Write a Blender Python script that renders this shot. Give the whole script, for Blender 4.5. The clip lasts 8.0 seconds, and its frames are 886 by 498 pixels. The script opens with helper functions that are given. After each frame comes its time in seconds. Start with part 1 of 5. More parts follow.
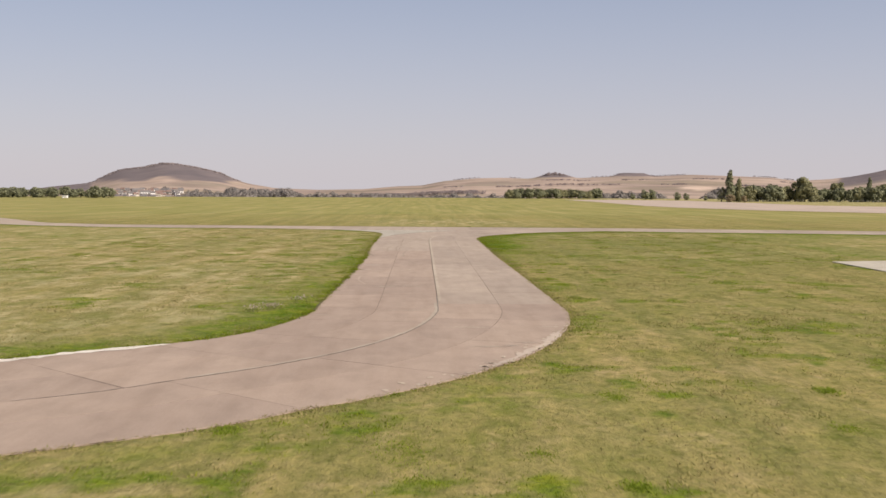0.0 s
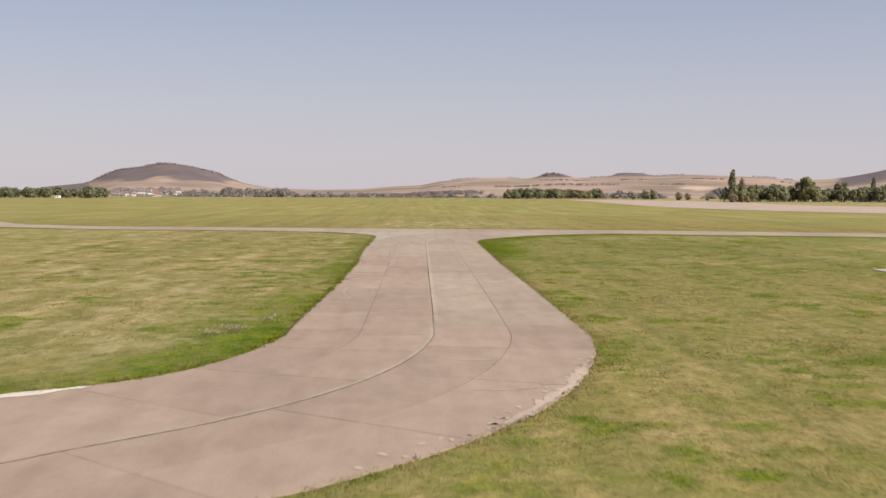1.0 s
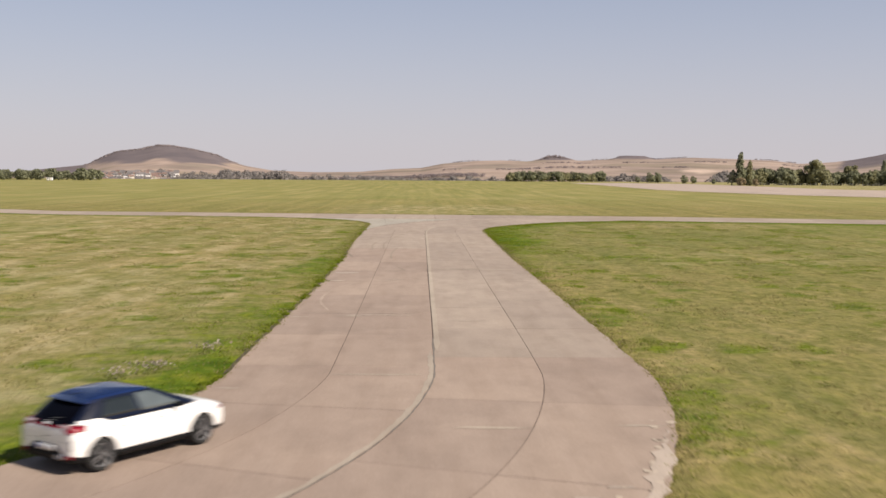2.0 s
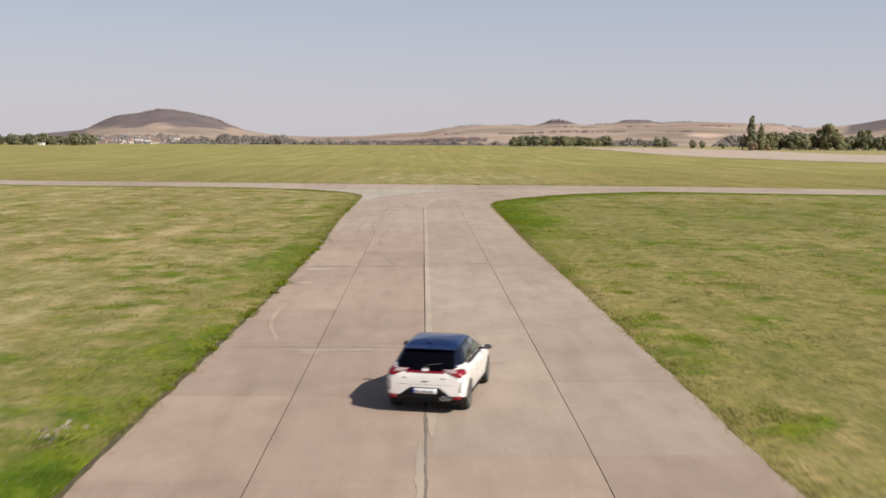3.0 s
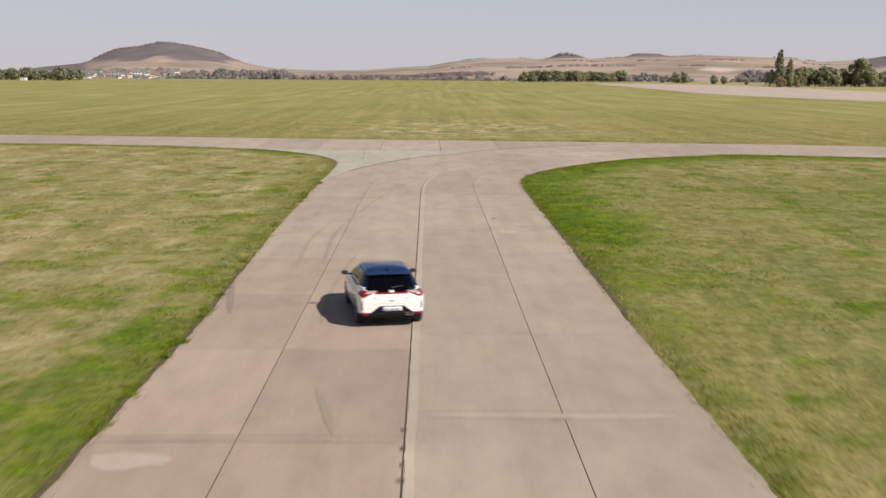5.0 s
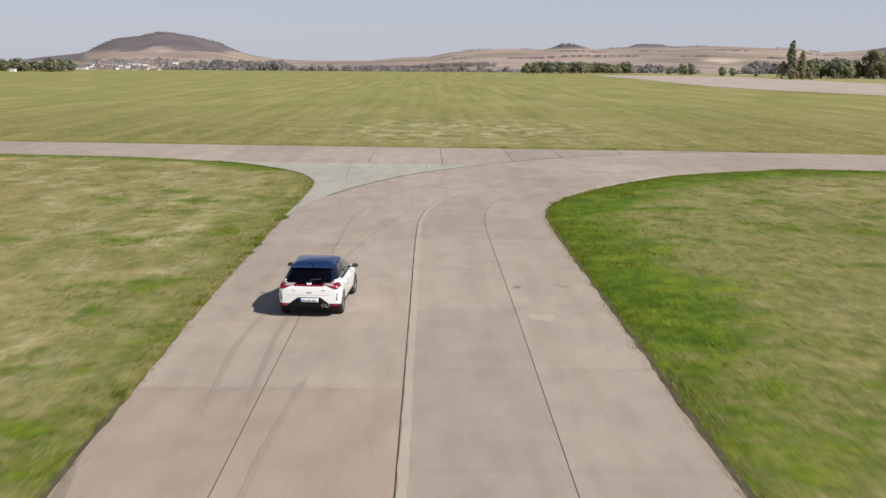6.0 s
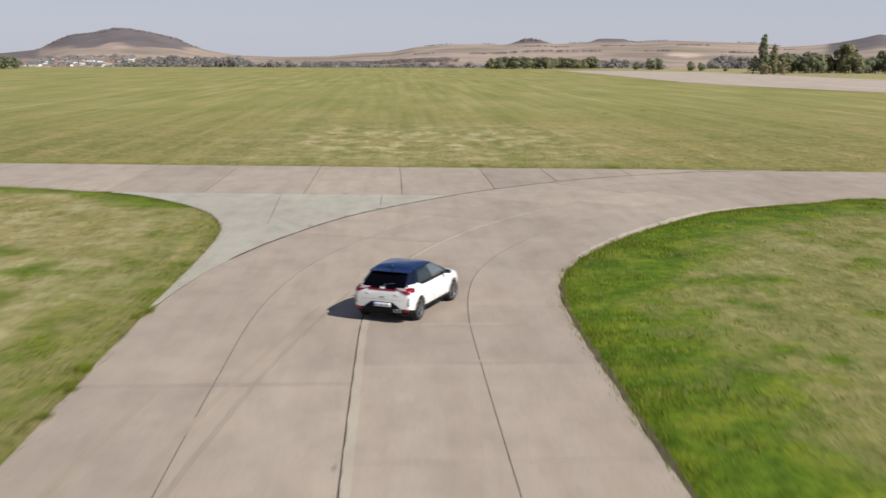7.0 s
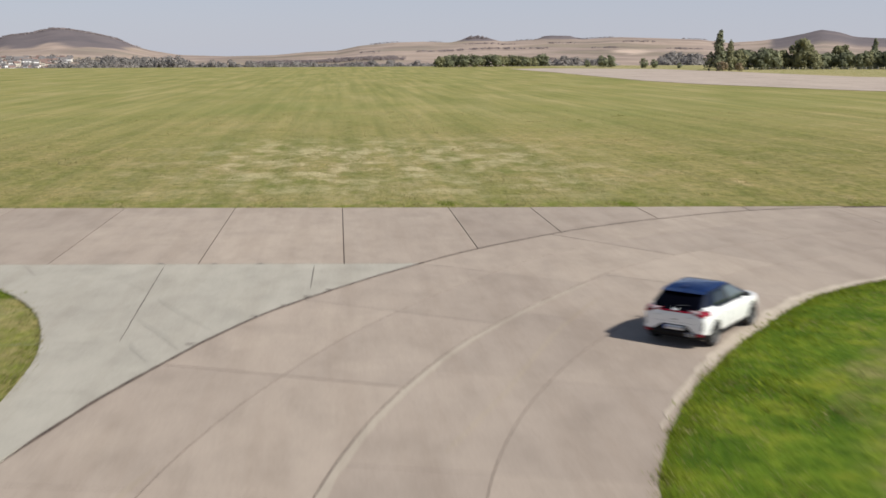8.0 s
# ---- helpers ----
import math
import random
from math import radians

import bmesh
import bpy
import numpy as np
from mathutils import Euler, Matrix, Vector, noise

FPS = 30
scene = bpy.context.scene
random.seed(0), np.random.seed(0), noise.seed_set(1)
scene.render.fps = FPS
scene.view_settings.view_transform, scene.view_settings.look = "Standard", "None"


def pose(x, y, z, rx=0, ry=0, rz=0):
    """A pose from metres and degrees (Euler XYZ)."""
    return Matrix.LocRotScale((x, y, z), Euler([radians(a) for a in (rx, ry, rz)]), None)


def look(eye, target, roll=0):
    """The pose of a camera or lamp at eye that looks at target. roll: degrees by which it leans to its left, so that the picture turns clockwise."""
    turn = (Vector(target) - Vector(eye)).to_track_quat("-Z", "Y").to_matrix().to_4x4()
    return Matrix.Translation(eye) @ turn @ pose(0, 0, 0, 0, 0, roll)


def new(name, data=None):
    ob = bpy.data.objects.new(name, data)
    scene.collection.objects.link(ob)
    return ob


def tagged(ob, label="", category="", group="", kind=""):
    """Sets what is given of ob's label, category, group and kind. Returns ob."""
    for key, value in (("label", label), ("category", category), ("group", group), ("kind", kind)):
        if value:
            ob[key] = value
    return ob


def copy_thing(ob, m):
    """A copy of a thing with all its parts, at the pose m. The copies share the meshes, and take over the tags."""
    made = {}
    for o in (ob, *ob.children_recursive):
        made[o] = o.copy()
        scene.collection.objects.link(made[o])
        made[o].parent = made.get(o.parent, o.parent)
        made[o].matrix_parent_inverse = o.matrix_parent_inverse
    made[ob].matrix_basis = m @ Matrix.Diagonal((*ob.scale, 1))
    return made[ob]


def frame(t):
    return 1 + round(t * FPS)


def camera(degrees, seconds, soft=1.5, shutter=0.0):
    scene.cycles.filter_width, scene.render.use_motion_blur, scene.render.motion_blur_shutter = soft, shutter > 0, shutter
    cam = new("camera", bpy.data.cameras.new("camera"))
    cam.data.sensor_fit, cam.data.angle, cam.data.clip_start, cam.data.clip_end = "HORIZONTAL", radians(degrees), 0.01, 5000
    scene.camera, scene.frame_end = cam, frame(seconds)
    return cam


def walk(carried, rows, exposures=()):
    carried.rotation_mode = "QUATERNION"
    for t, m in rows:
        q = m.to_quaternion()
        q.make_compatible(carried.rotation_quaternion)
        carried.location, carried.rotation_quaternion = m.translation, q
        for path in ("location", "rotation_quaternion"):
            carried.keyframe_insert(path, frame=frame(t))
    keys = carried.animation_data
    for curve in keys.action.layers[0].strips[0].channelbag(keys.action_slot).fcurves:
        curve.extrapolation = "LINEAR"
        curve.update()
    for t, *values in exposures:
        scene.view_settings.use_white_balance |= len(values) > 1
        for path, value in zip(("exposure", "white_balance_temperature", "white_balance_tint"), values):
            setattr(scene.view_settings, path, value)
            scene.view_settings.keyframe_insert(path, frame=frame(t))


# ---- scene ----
cam = camera(45.0, 8.0, shutter=0.5)
PATH = [
    (0, (-0.84, -84.272, 5.958), (-0.8, -82.276, 5.847), 0.25),
    (0.5, (-0.73, -80.531, 5.925), (-0.688, -78.535, 5.815), 0.25),
    (1, (-0.61, -75.406, 5.934), (-0.567, -73.41, 5.823), 0.25),
    (1.5, (-0.496, -69.581, 5.931), (-0.454, -67.585, 5.805), 0.3),
    (2.8, (-0.204, -51.385, 5.835), (-0.161, -49.394, 5.645), 0.4),
    (3, (-0.074, -48.705, 5.995), (-0.036, -46.717, 5.786), 0.3),
    (3.5, (0.037, -41.191, 6.15), (0.073, -39.206, 5.909), 0.4),
    (4, (0.167, -33.913, 6.373), (0.201, -31.932, 6.0985), 0.4),
    (4.5, (0.251, -26.053, 6.544), (0.283, -24.077, 6.236), 0.4),
    (5.8, (0.636, -6.771, 7.034), (0.658, -4.802, 6.689), 0.3),
    (6, (0.555, -3.632, 7.137), (0.581, -1.663, 6.79), 0.4),
    (6.5, (0.717, 5.132, 7.204), (0.754, 7.101, 6.852), 0.4),
    (7, (0.924, 14.556, 7.222), (1.018, 16.522, 6.867), 0.2),
    (7.5, (1.22, 23.36, 7.26), (1.386, 25.32, 6.9), 0.1),
    (7.8, (1.25, 29.172, 7.351), (1.442, 31.131, 6.99), -0.1),
    (8, (1.348, 32.701, 7.397), (1.537, 34.661, 7.038), -0.2),
]
walk(cam, [(t, look(eye, target, roll)) for t, eye, target, roll in PATH],
     exposures=[(0, 0.15, 7000, 15.5), (1.5, 0.15, 7000, 15.5), (3.0, 0.14, 6850, 13), (4.6, 0.12, 6850, 13), (6.0, 0.07, 6270, 9), (8.0, 0.07, 6270, 9)])


# ---- light ----
SUN_AZ = math.atan2(0.83, -0.55)      # clockwise from +y
SUN_EL = radians(41)
world = bpy.data.worlds.new("sky")
scene.world = world
world.use_nodes = True
wn = world.node_tree
sky = wn.nodes.new("ShaderNodeTexSky")
sky.sky_type = "NISHITA"
sky.sun_disc = False
sky.sun_elevation = SUN_EL
sky.sun_rotation = SUN_AZ
sky.air_density = 1.0
sky.dust_density = 1.0
sky.ozone_density = 1.0
haze = wn.nodes.new("ShaderNodeMix")          # thin milky cloud over all the sky
haze.data_type = "RGBA"
veil = wn.nodes.new("ShaderNodeMix")          # warmer dust at the horizon, bluer above
veil.data_type = "RGBA"
veil.inputs[6].default_value = (10.5, 10.6, 11.9, 1)
veil.inputs[7].default_value = (9.2, 10.7, 14.4, 1)
rise = wn.nodes.new("ShaderNodeMapRange")
rise.inputs["From Min"].default_value = 0.01
rise.inputs["From Max"].default_value = 0.17
spot = wn.nodes.new("ShaderNodeTexCoord")
height_ = wn.nodes.new("ShaderNodeSeparateXYZ")
fade = wn.nodes.new("ShaderNodeMapRange")             # thicker low down, thin overhead
fade.inputs["From Min"].default_value = 0.0
fade.inputs["From Max"].default_value = 0.42
fade.inputs["To Min"].default_value = 0.78
fade.inputs["To Max"].default_value = 0.03
wn.links.new(spot.outputs["Generated"], height_.inputs[0])
wn.links.new(height_.outputs[2], fade.inputs[0])
wn.links.new(height_.outputs[2], rise.inputs[0])
wn.links.new(rise.outputs[0], veil.inputs[0])
wn.links.new(veil.outputs[2], haze.inputs[7])
wn.links.new(fade.outputs[0], haze.inputs[0])
wn.links.new(sky.outputs[0], haze.inputs[6])
wn.links.new(haze.outputs[2], wn.nodes["Background"].inputs[0])
wn.nodes["Background"].inputs[1].default_value = 0.056
sun_data = bpy.data.lights.new("sun", "SUN")
sun_data.energy = 5.0
sun_data.angle = radians(0.6)
sun_data.color = (1.0, 0.955, 0.87)
sun = new("sun", sun_data)
sun_dir = Vector((math.sin(SUN_AZ) * math.cos(SUN_EL), math.cos(SUN_AZ) * math.cos(SUN_EL), math.sin(SUN_EL)))
sun.matrix_world = look(sun_dir * 100, (0, 0, 0))


# ---- materials ----
class Nodes:
    """A small builder for node materials."""

    def __init__(self, name, rough=0.8, metal=0.0, spec=0.5):
        self.mat = bpy.data.materials.new(name)
        self.mat.use_nodes = True
        self.t = self.mat.node_tree
        self.b = self.t.nodes["Principled BSDF"]
        self.b.inputs["Roughness"].default_value = rough
        self.b.inputs["Metallic"].default_value = metal
        self.b.inputs["Specular IOR Level"].default_value = spec
        self.co = self.t.nodes.new("ShaderNodeTexCoord")

    def link(self, a, b):
        self.t.links.new(a, b)

    def noise(self, scale, detail=4, rough=0.55, stretch=None, world_space=True):
        n = self.t.nodes.new("ShaderNodeTexNoise")
        n.inputs["Scale"].default_value = scale
        n.inputs["Detail"].default_value = detail
        n.inputs["Roughness"].default_value = rough
        if world_space:
            src = self.t.nodes.new("ShaderNodeNewGeometry").outputs["Position"]
        else:
            src = self.co.outputs["Object"]
        if stretch:
            m = self.t.nodes.new("ShaderNodeMapping")
            m.inputs["Scale"].default_value = stretch
            self.link(src, m.inputs[0])
            src = m.outputs[0]
        self.link(src, n.inputs["Vector"])
        return n.outputs["Fac"]

    def ramp(self, fac, stops):
        r = self.t.nodes.new("ShaderNodeValToRGB")
        el = r.color_ramp.elements
        while len(el) < len(stops):
            el.new(0.5)
        for e, (p, c) in zip(el, stops):
            e.position = p
            e.color = (*c, 1) if len(c) == 3 else c
        self.link(fac, r.inputs[0])
        return r.outputs[0]

    def mix(self, fac, a, b, mode="MIX"):
        m = self.t.nodes.new("ShaderNodeMix")
        m.data_type = "RGBA"
        m.blend_type = mode
        for sock, v in ((m.inputs[0], fac), (m.inputs[6], a), (m.inputs[7], b)):
            if isinstance(v, (int, float)):
                sock.default_value = v
            elif isinstance(v, tuple):
                sock.default_value = (*v, 1)
            else:
                self.link(v, sock)
        return m.outputs[2]

    def math(self, op, a, b=0.0):
        m = self.t.nodes.new("ShaderNodeMath")
        m.operation = op
        for sock, v in zip(m.inputs, (a, b)):
            if isinstance(v, (int, float)):
                sock.default_value = v
            else:
                self.link(v, sock)
        return m.outputs[0]

    def attr(self, name):
        a = self.t.nodes.new("ShaderNodeAttribute")
        a.attribute_name = name
        return a.outputs["Fac"]

    def bump(self, fac, strength=0.3, dist=0.02):
        b = self.t.nodes.new("ShaderNodeBump")
        b.inputs["Strength"].default_value = strength
        b.inputs["Distance"].default_value = dist
        self.link(fac, b.inputs["Height"])
        self.link(b.outputs[0], self.b.inputs["Normal"])

    def color(self, c):
        if isinstance(c, tuple):
            self.b.inputs["Base Color"].default_value = (*c, 1)
        else:
            self.link(c, self.b.inputs["Base Color"])
        return self


def plain(name, c, rough=0.6, metal=0.0, var=0.12, scale=6.0, coat=0.0, spec=0.5):
    n = Nodes(name, rough, metal, spec)
    f = n.noise(scale, 5, world_space=False)
    lo = tuple(v * (1 - var) for v in c)
    hi = tuple(min(1, v * (1 + var)) for v in c)
    n.color(n.ramp(f, [(0.3, lo), (0.7, hi)]))
    n.b.inputs["Coat Weight"].default_value = coat
    n.b.inputs["Coat Roughness"].default_value = 0.05
    return n.mat


def concrete_material(name, base, island=True):
    n = Nodes(name, 0.85, spec=0.25)
    big = n.noise(0.10, 3, 0.5, (1, 0.5, 1))
    mid = n.noise(0.9, 6, 0.6, (1, 0.55, 1))
    grain = n.noise(14, 6, 0.7)
    streak = n.noise(0.5, 5, 0.6, (2.2, 0.22, 1))
    c = n.ramp(mid, [(0.30, tuple(v * 0.88 for v in base)), (0.52, base), (0.75, tuple(v * 1.08 for v in base))])
    c = n.mix(0.55, c, n.ramp(big, [(0.3, (0.78, 0.75, 0.73)), (0.7, (1.10, 1.09, 1.06))]), "MULTIPLY")
    c = n.mix(0.34, c, n.ramp(streak, [(0.36, (0.78, 0.75, 0.72)), (0.55, (1, 1, 1))]), "MULTIPLY")
    blot = n.noise(0.35, 3, 0.5)
    c = n.mix(0.35, c, n.ramp(blot, [(0.60, (1, 1, 1)), (0.66, (1.14, 1.15, 1.14)), (0.74, (1.05, 1.06, 1.06))]), "MULTIPLY")
    c = n.mix(0.45, c, n.ramp(grain, [(0.3, (0.75, 0.75, 0.75)), (0.7, (1.15, 1.15, 1.15))]), "MULTIPLY")
    info = n.t.nodes.new("ShaderNodeObjectInfo")
    c = n.mix(0.6, c, n.ramp(info.outputs["Random"], [(0, (0.86, 0.85, 0.85)), (1, (1.08, 1.07, 1.05))]), "MULTIPLY")
    n.color(c)
    n.bump(grain, 0.25, 0.01)
    return n.mat


def ground_material():
    n = Nodes("grassland", 0.95, spec=0.1)
    big = n.noise(0.045, 4, 0.6)
    mid = n.noise(0.42, 8, 0.68, (1.0, 0.5, 1))
    fine = n.noise(3.2, 6, 0.7)
    rows = n.noise(0.5, 4, 0.6, (1.0, 0.025, 1))
    tuft = n.noise(1.7, 5, 0.7, (1, 0.6, 1))
    c = n.ramp(mid, [(0.32, (0.20, 0.195, 0.06)), (0.46, (0.262, 0.23, 0.092)), (0.60, (0.30, 0.25, 0.115)), (0.70, (0.38, 0.305, 0.165))])
    c = n.mix(n.ramp(n.noise(0.75, 6, 0.66, (1.0, 0.6, 1)), [(0.56, (0, 0, 0)), (0.66, (0.55, 0.55, 0.55))]), c, (0.40, 0.315, 0.185))
    c = n.mix(0.85, c, n.ramp(n.noise(2.3, 4, 0.6, (1.0, 0.75, 1)), [(0.57, (1, 1, 1)), (0.67, (0.68, 0.74, 0.52))]), "MULTIPLY")
    c = n.mix(0.75, c, n.ramp(tuft, [(0.36, (0.66, 0.73, 0.55)), (0.49, (0.98, 0.97, 0.95)), (0.65, (1.28, 1.22, 1.2))]), "MULTIPLY")
    mown = n.ramp(n.noise(0.16, 4, 0.55, (1.0, 0.16, 1)), [(0.34, (0.262, 0.246, 0.09)), (0.5, (0.305, 0.275, 0.112)), (0.68, (0.37, 0.318, 0.15))])
    c = n.mix(n.attr("mown"), c, mown)
    worn = n.ramp(n.noise(0.55, 6, 0.7, (1.0, 0.45, 1)), [(0.38, (0.205, 0.205, 0.066)), (0.47, (0.31, 0.262, 0.128)), (0.58, (0.50, 0.41, 0.26))])
    c = n.mix(n.attr("straw"), c, worn)
    c = n.mix(n.attr("fresh"), c, n.ramp(tuft, [(0.36, (0.12, 0.138, 0.034)), (0.5, (0.20, 0.198, 0.062)), (0.66, (0.30, 0.262, 0.115))]))
    c = n.mix(0.55, c, n.ramp(big, [(0.32, (0.76, 0.88, 0.66)), (0.68, (1.12, 1.06, 1.05))]), "MULTIPLY")
    c = n.mix(0.7, c, n.ramp(rows, [(0.38, (0.78, 0.84, 0.72)), (0.62, (1.12, 1.09, 1.05))]), "MULTIPLY")
    c = n.mix(0.55, c, n.ramp(fine, [(0.28, (0.55, 0.58, 0.5)), (0.5, (1, 1, 1)), (0.75, (1.25, 1.22, 1.15))]), "MULTIPLY")
    lush = n.ramp(fine, [(0.3, (0.062, 0.108, 0.008)), (0.55, (0.114, 0.176, 0.012)), (0.8, (0.21, 0.25, 0.03))])
    lush = n.mix(0.8, lush, n.ramp(n.noise(0.9, 4, 0.6), [(0.36, (0.62, 0.72, 0.6)), (0.5, (1, 1, 1)), (0.66, (1.35, 1.16, 1.3))]), "MULTIPLY")
    lush = n.mix(0.75, lush, n.ramp(n.noise(0.5, 5, 0.65), [(0.40, (0.55, 0.66, 0.6)), (0.5, (1, 1, 1)), (0.60, (1.55, 1.22, 1.6))]), "MULTIPLY")
    grown = n.attr("lush")
    ragged = n.math("MULTIPLY", n.math("MULTIPLY", grown, n.math("SUBTRACT", 1.0, grown)), n.math("MULTIPLY", n.math("SUBTRACT", n.noise(0.9, 6, 0.65), 0.5), 14.0))
    reach_ = n.math("ADD", grown, ragged)
    reach_.node.use_clamp = True
    c = n.mix(reach_, c, lush)
    field = n.noise(0.0045, 2, 0.4, (0.7, 0.8, 1))
    hedge = n.noise(0.03, 4, 0.6)
    far = n.ramp(field, [(0.36, (0.33, 0.268, 0.205)), (0.43, (0.38, 0.295, 0.243)), (0.50, (0.43, 0.335, 0.278)), (0.57, (0.37, 0.288, 0.235)), (0.66, (0.31, 0.255, 0.205))])
    far = n.mix(0.8, far, n.ramp(n.noise(0.006, 4, 0.6, (0.6, 1.4, 1)), [(0.38, (0.70, 0.69, 0.72)), (0.5, (0.95, 0.95, 0.95)), (0.62, (1.08, 1.05, 1.03))]), "MULTIPLY")
    far = n.mix(0.4, far, n.ramp(hedge, [(0.35, (0.75, 0.75, 0.75)), (0.7, (1.1, 1.1, 1.1))]), "MULTIPLY")
    c = n.mix(n.attr("arable"), c, far)
    c = n.mix(n.attr("sandy"), c, n.ramp(hedge, [(0.35, (0.48, 0.37, 0.295)), (0.6, (0.60, 0.465, 0.375))]))
    # far woods: mauve-grey, with distance haze mixed into the ground colour
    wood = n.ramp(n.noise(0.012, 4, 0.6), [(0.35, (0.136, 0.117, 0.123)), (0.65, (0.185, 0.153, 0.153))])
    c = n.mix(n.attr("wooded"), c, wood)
    n.color(c)
    n.bump(n.math("ADD", fine, n.math("MULTIPLY", mid, 2.0)), 0.8, 0.12)
    return n.mat


def leaf_material(name, lo, hi, thinness=0.42, patch_scale=0.6, depth=0.5):
    n = Nodes(name, 0.8, spec=0.15)
    g = n.t.nodes.new("ShaderNodeNewGeometry")
    c = n.ramp(g.outputs["Random Per Island"], [(0, lo), (1, hi)])
    f = n.noise(patch_scale, 3)
    c = n.mix(depth, c, n.ramp(f, [(0.3, (0.7, 0.7, 0.7)), (0.7, (1.2, 1.2, 1.1))]), "MULTIPLY")
    n.color(c)
    thin = n.t.nodes.new("ShaderNodeBsdfTranslucent")       # light passes through the leaf
    n.link(c, thin.inputs["Color"])
    both = n.t.nodes.new("ShaderNodeMixShader")
    both.inputs[0].default_value = thinness
    n.link(n.b.outputs[0], both.inputs[1])
    n.link(thin.outputs[0], both.inputs[2])
    n.link(both.outputs[0], n.t.nodes["Material Output"].inputs["Surface"])
    return n.mat


M_CONCRETE = concrete_material("aged_concrete", (0.414, 0.343, 0.286))
M_BROWN = concrete_material("brown_aged_concrete", (0.402, 0.317, 0.261))
M_PALE = concrete_material("pale_concrete", (0.462, 0.43, 0.368))
M_APRON = concrete_material("apron_concrete", (0.50, 0.412, 0.35))
M_JOINT = plain("joint_tar", (0.085, 0.058, 0.044), 0.9, 0, 0.4, 3)
M_GROUND = ground_material()
M_GRASS = leaf_material("meadow_blades", (0.20, 0.19, 0.06), (0.45, 0.37, 0.19))
M_CLUMP = leaf_material("dark_green_blades", (0.12, 0.15, 0.03), (0.25, 0.27, 0.075))
M_LUSH = leaf_material("lush_blades", (0.13, 0.182, 0.012), (0.31, 0.358, 0.038), 0.55, patch_scale=1.1, depth=0.8)
M_YOUNG = leaf_material("young_grass_blades", (0.15, 0.225, 0.018), (0.35, 0.42, 0.06), 0.55)


# ---- mesh helpers ----
def part(name, bm, material, parent=None, label="", smooth=False):
    me = bpy.data.meshes.new(name)
    bm.normal_update()
    bm.to_mesh(me)
    bm.free()
    if smooth:
        me.polygons.foreach_set("use_smooth", [True] * len(me.polygons))
    for m in (material if isinstance(material, (list, tuple)) else [material]):
        me.materials.append(m)
    ob = new(name, me)
    ob.parent = parent
    if label:
        tagged(ob, label)
    return ob


def from_arrays(name, verts, faces, material, parent=None):
    me = bpy.data.meshes.new(name)
    me.from_pydata(verts, [], faces)
    me.materials.append(material)
    ob = new(name, me)
    ob.parent = parent
    return ob


def holder(name, at=(0, 0, 0)):
    e = new(name)
    e.location = at
    e.empty_display_size = 0.3
    return e


def prism(bm, outline, z0, z1):
    """A closed slab from an outline of (x, y), with bevel-free straight sides."""
    top = [bm.verts.new((x, y, z1)) for x, y in outline]
    low = [bm.verts.new((x, y, z0)) for x, y in outline]
    bm.faces.new(top)
    k = len(outline)
    for i in range(k):
        j = (i + 1) % k
        bm.faces.new((top[j], top[i], low[i], low[j]))


def box(bm, x0, x1, y0, y1, z0, z1):
    m = Matrix.LocRotScale(((x0 + x1) / 2, (y0 + y1) / 2, (z0 + z1) / 2), None, (x1 - x0, y1 - y0, z1 - z0))
    return bmesh.ops.create_cube(bm, size=1, matrix=m)["verts"]


def spline(points, step):
    """A dense Catmull-Rom line through the points: places and the control index at each."""
    p = np.array(points, float)
    p = np.vstack([2 * p[0] - p[1], p, 2 * p[-1] - p[-2]])
    out, idx = [], []
    for i in range(1, len(p) - 2):
        k = max(2, int(np.hypot(*(p[i + 1] - p[i])[:2]) / step))
        for u in np.linspace(0, 1, k, endpoint=False):
            a, b, c, d = p[i - 1], p[i], p[i + 1], p[i + 2]
            out.append(0.5 * (2 * b + (c - a) * u + (2 * a - 5 * b + 4 * c - d) * u * u + (3 * b - a - 3 * c + d) * u ** 3))
            idx.append(i - 1 + u)
    out.append(p[-2])
    idx.append(len(points) - 1)
    return np.array(out), np.array(idx)


# ---- the plan of the taxiway ----
CENTRE = [(-82, -81), (-50, -71), (-26, -62.3), (-12.3, -54.8), (-8.1, -51.1), (-5.3, -48), (-3, -44.3), (-1.2, -39.5), (-0.15, -33.8),
          (0, -28), (0, -8), (0, 10), (0, 26), (0, 38), (0.1, 44), (0.55, 48.4), (1.3, 51.8), (2.6, 55.5), (4.7, 59.8), (8, 64.6),
          (11.9, 69.2), (18, 73), (26, 75.2), (45, 71.3), (75, 64.5), (140, 50)]
OUT_L = [7, 7.3, 7.6, 7.7, 7.4, 6.8, 6.2, 6.0, 6.0, 6.0, 5.65, 5.6, 6.0, 6.05, 6.1, 6.1, 6.1, 6.2, 6.45, 6.42, 6.15, 6.65, 6.4, 6.3, 6.1, 6.0]
MID_L = [3.5, 3.5, 3.5, 3.5, 3.4, 3.3, 3.2, 3.1, 3.05, 3.05, 3.05, 3.05, 3.05, 3.05, 3.05, 3.0, 3.0, 3.0, 3.1, 3.3, 3.4, 3.5, 3.3, 3.1, 3.0, 3.0]
MID_R = [2.7, 2.7, 2.7, 2.8, 2.8, 2.9, 3.0, 3.05, 3.1, 3.15, 3.1, 3.05, 3.05, 3.0, 2.95, 2.9, 2.9, 2.95, 3.1, 3.2, 3.3, 3.5, 3.3, 3.1, 3.0, 3.0]
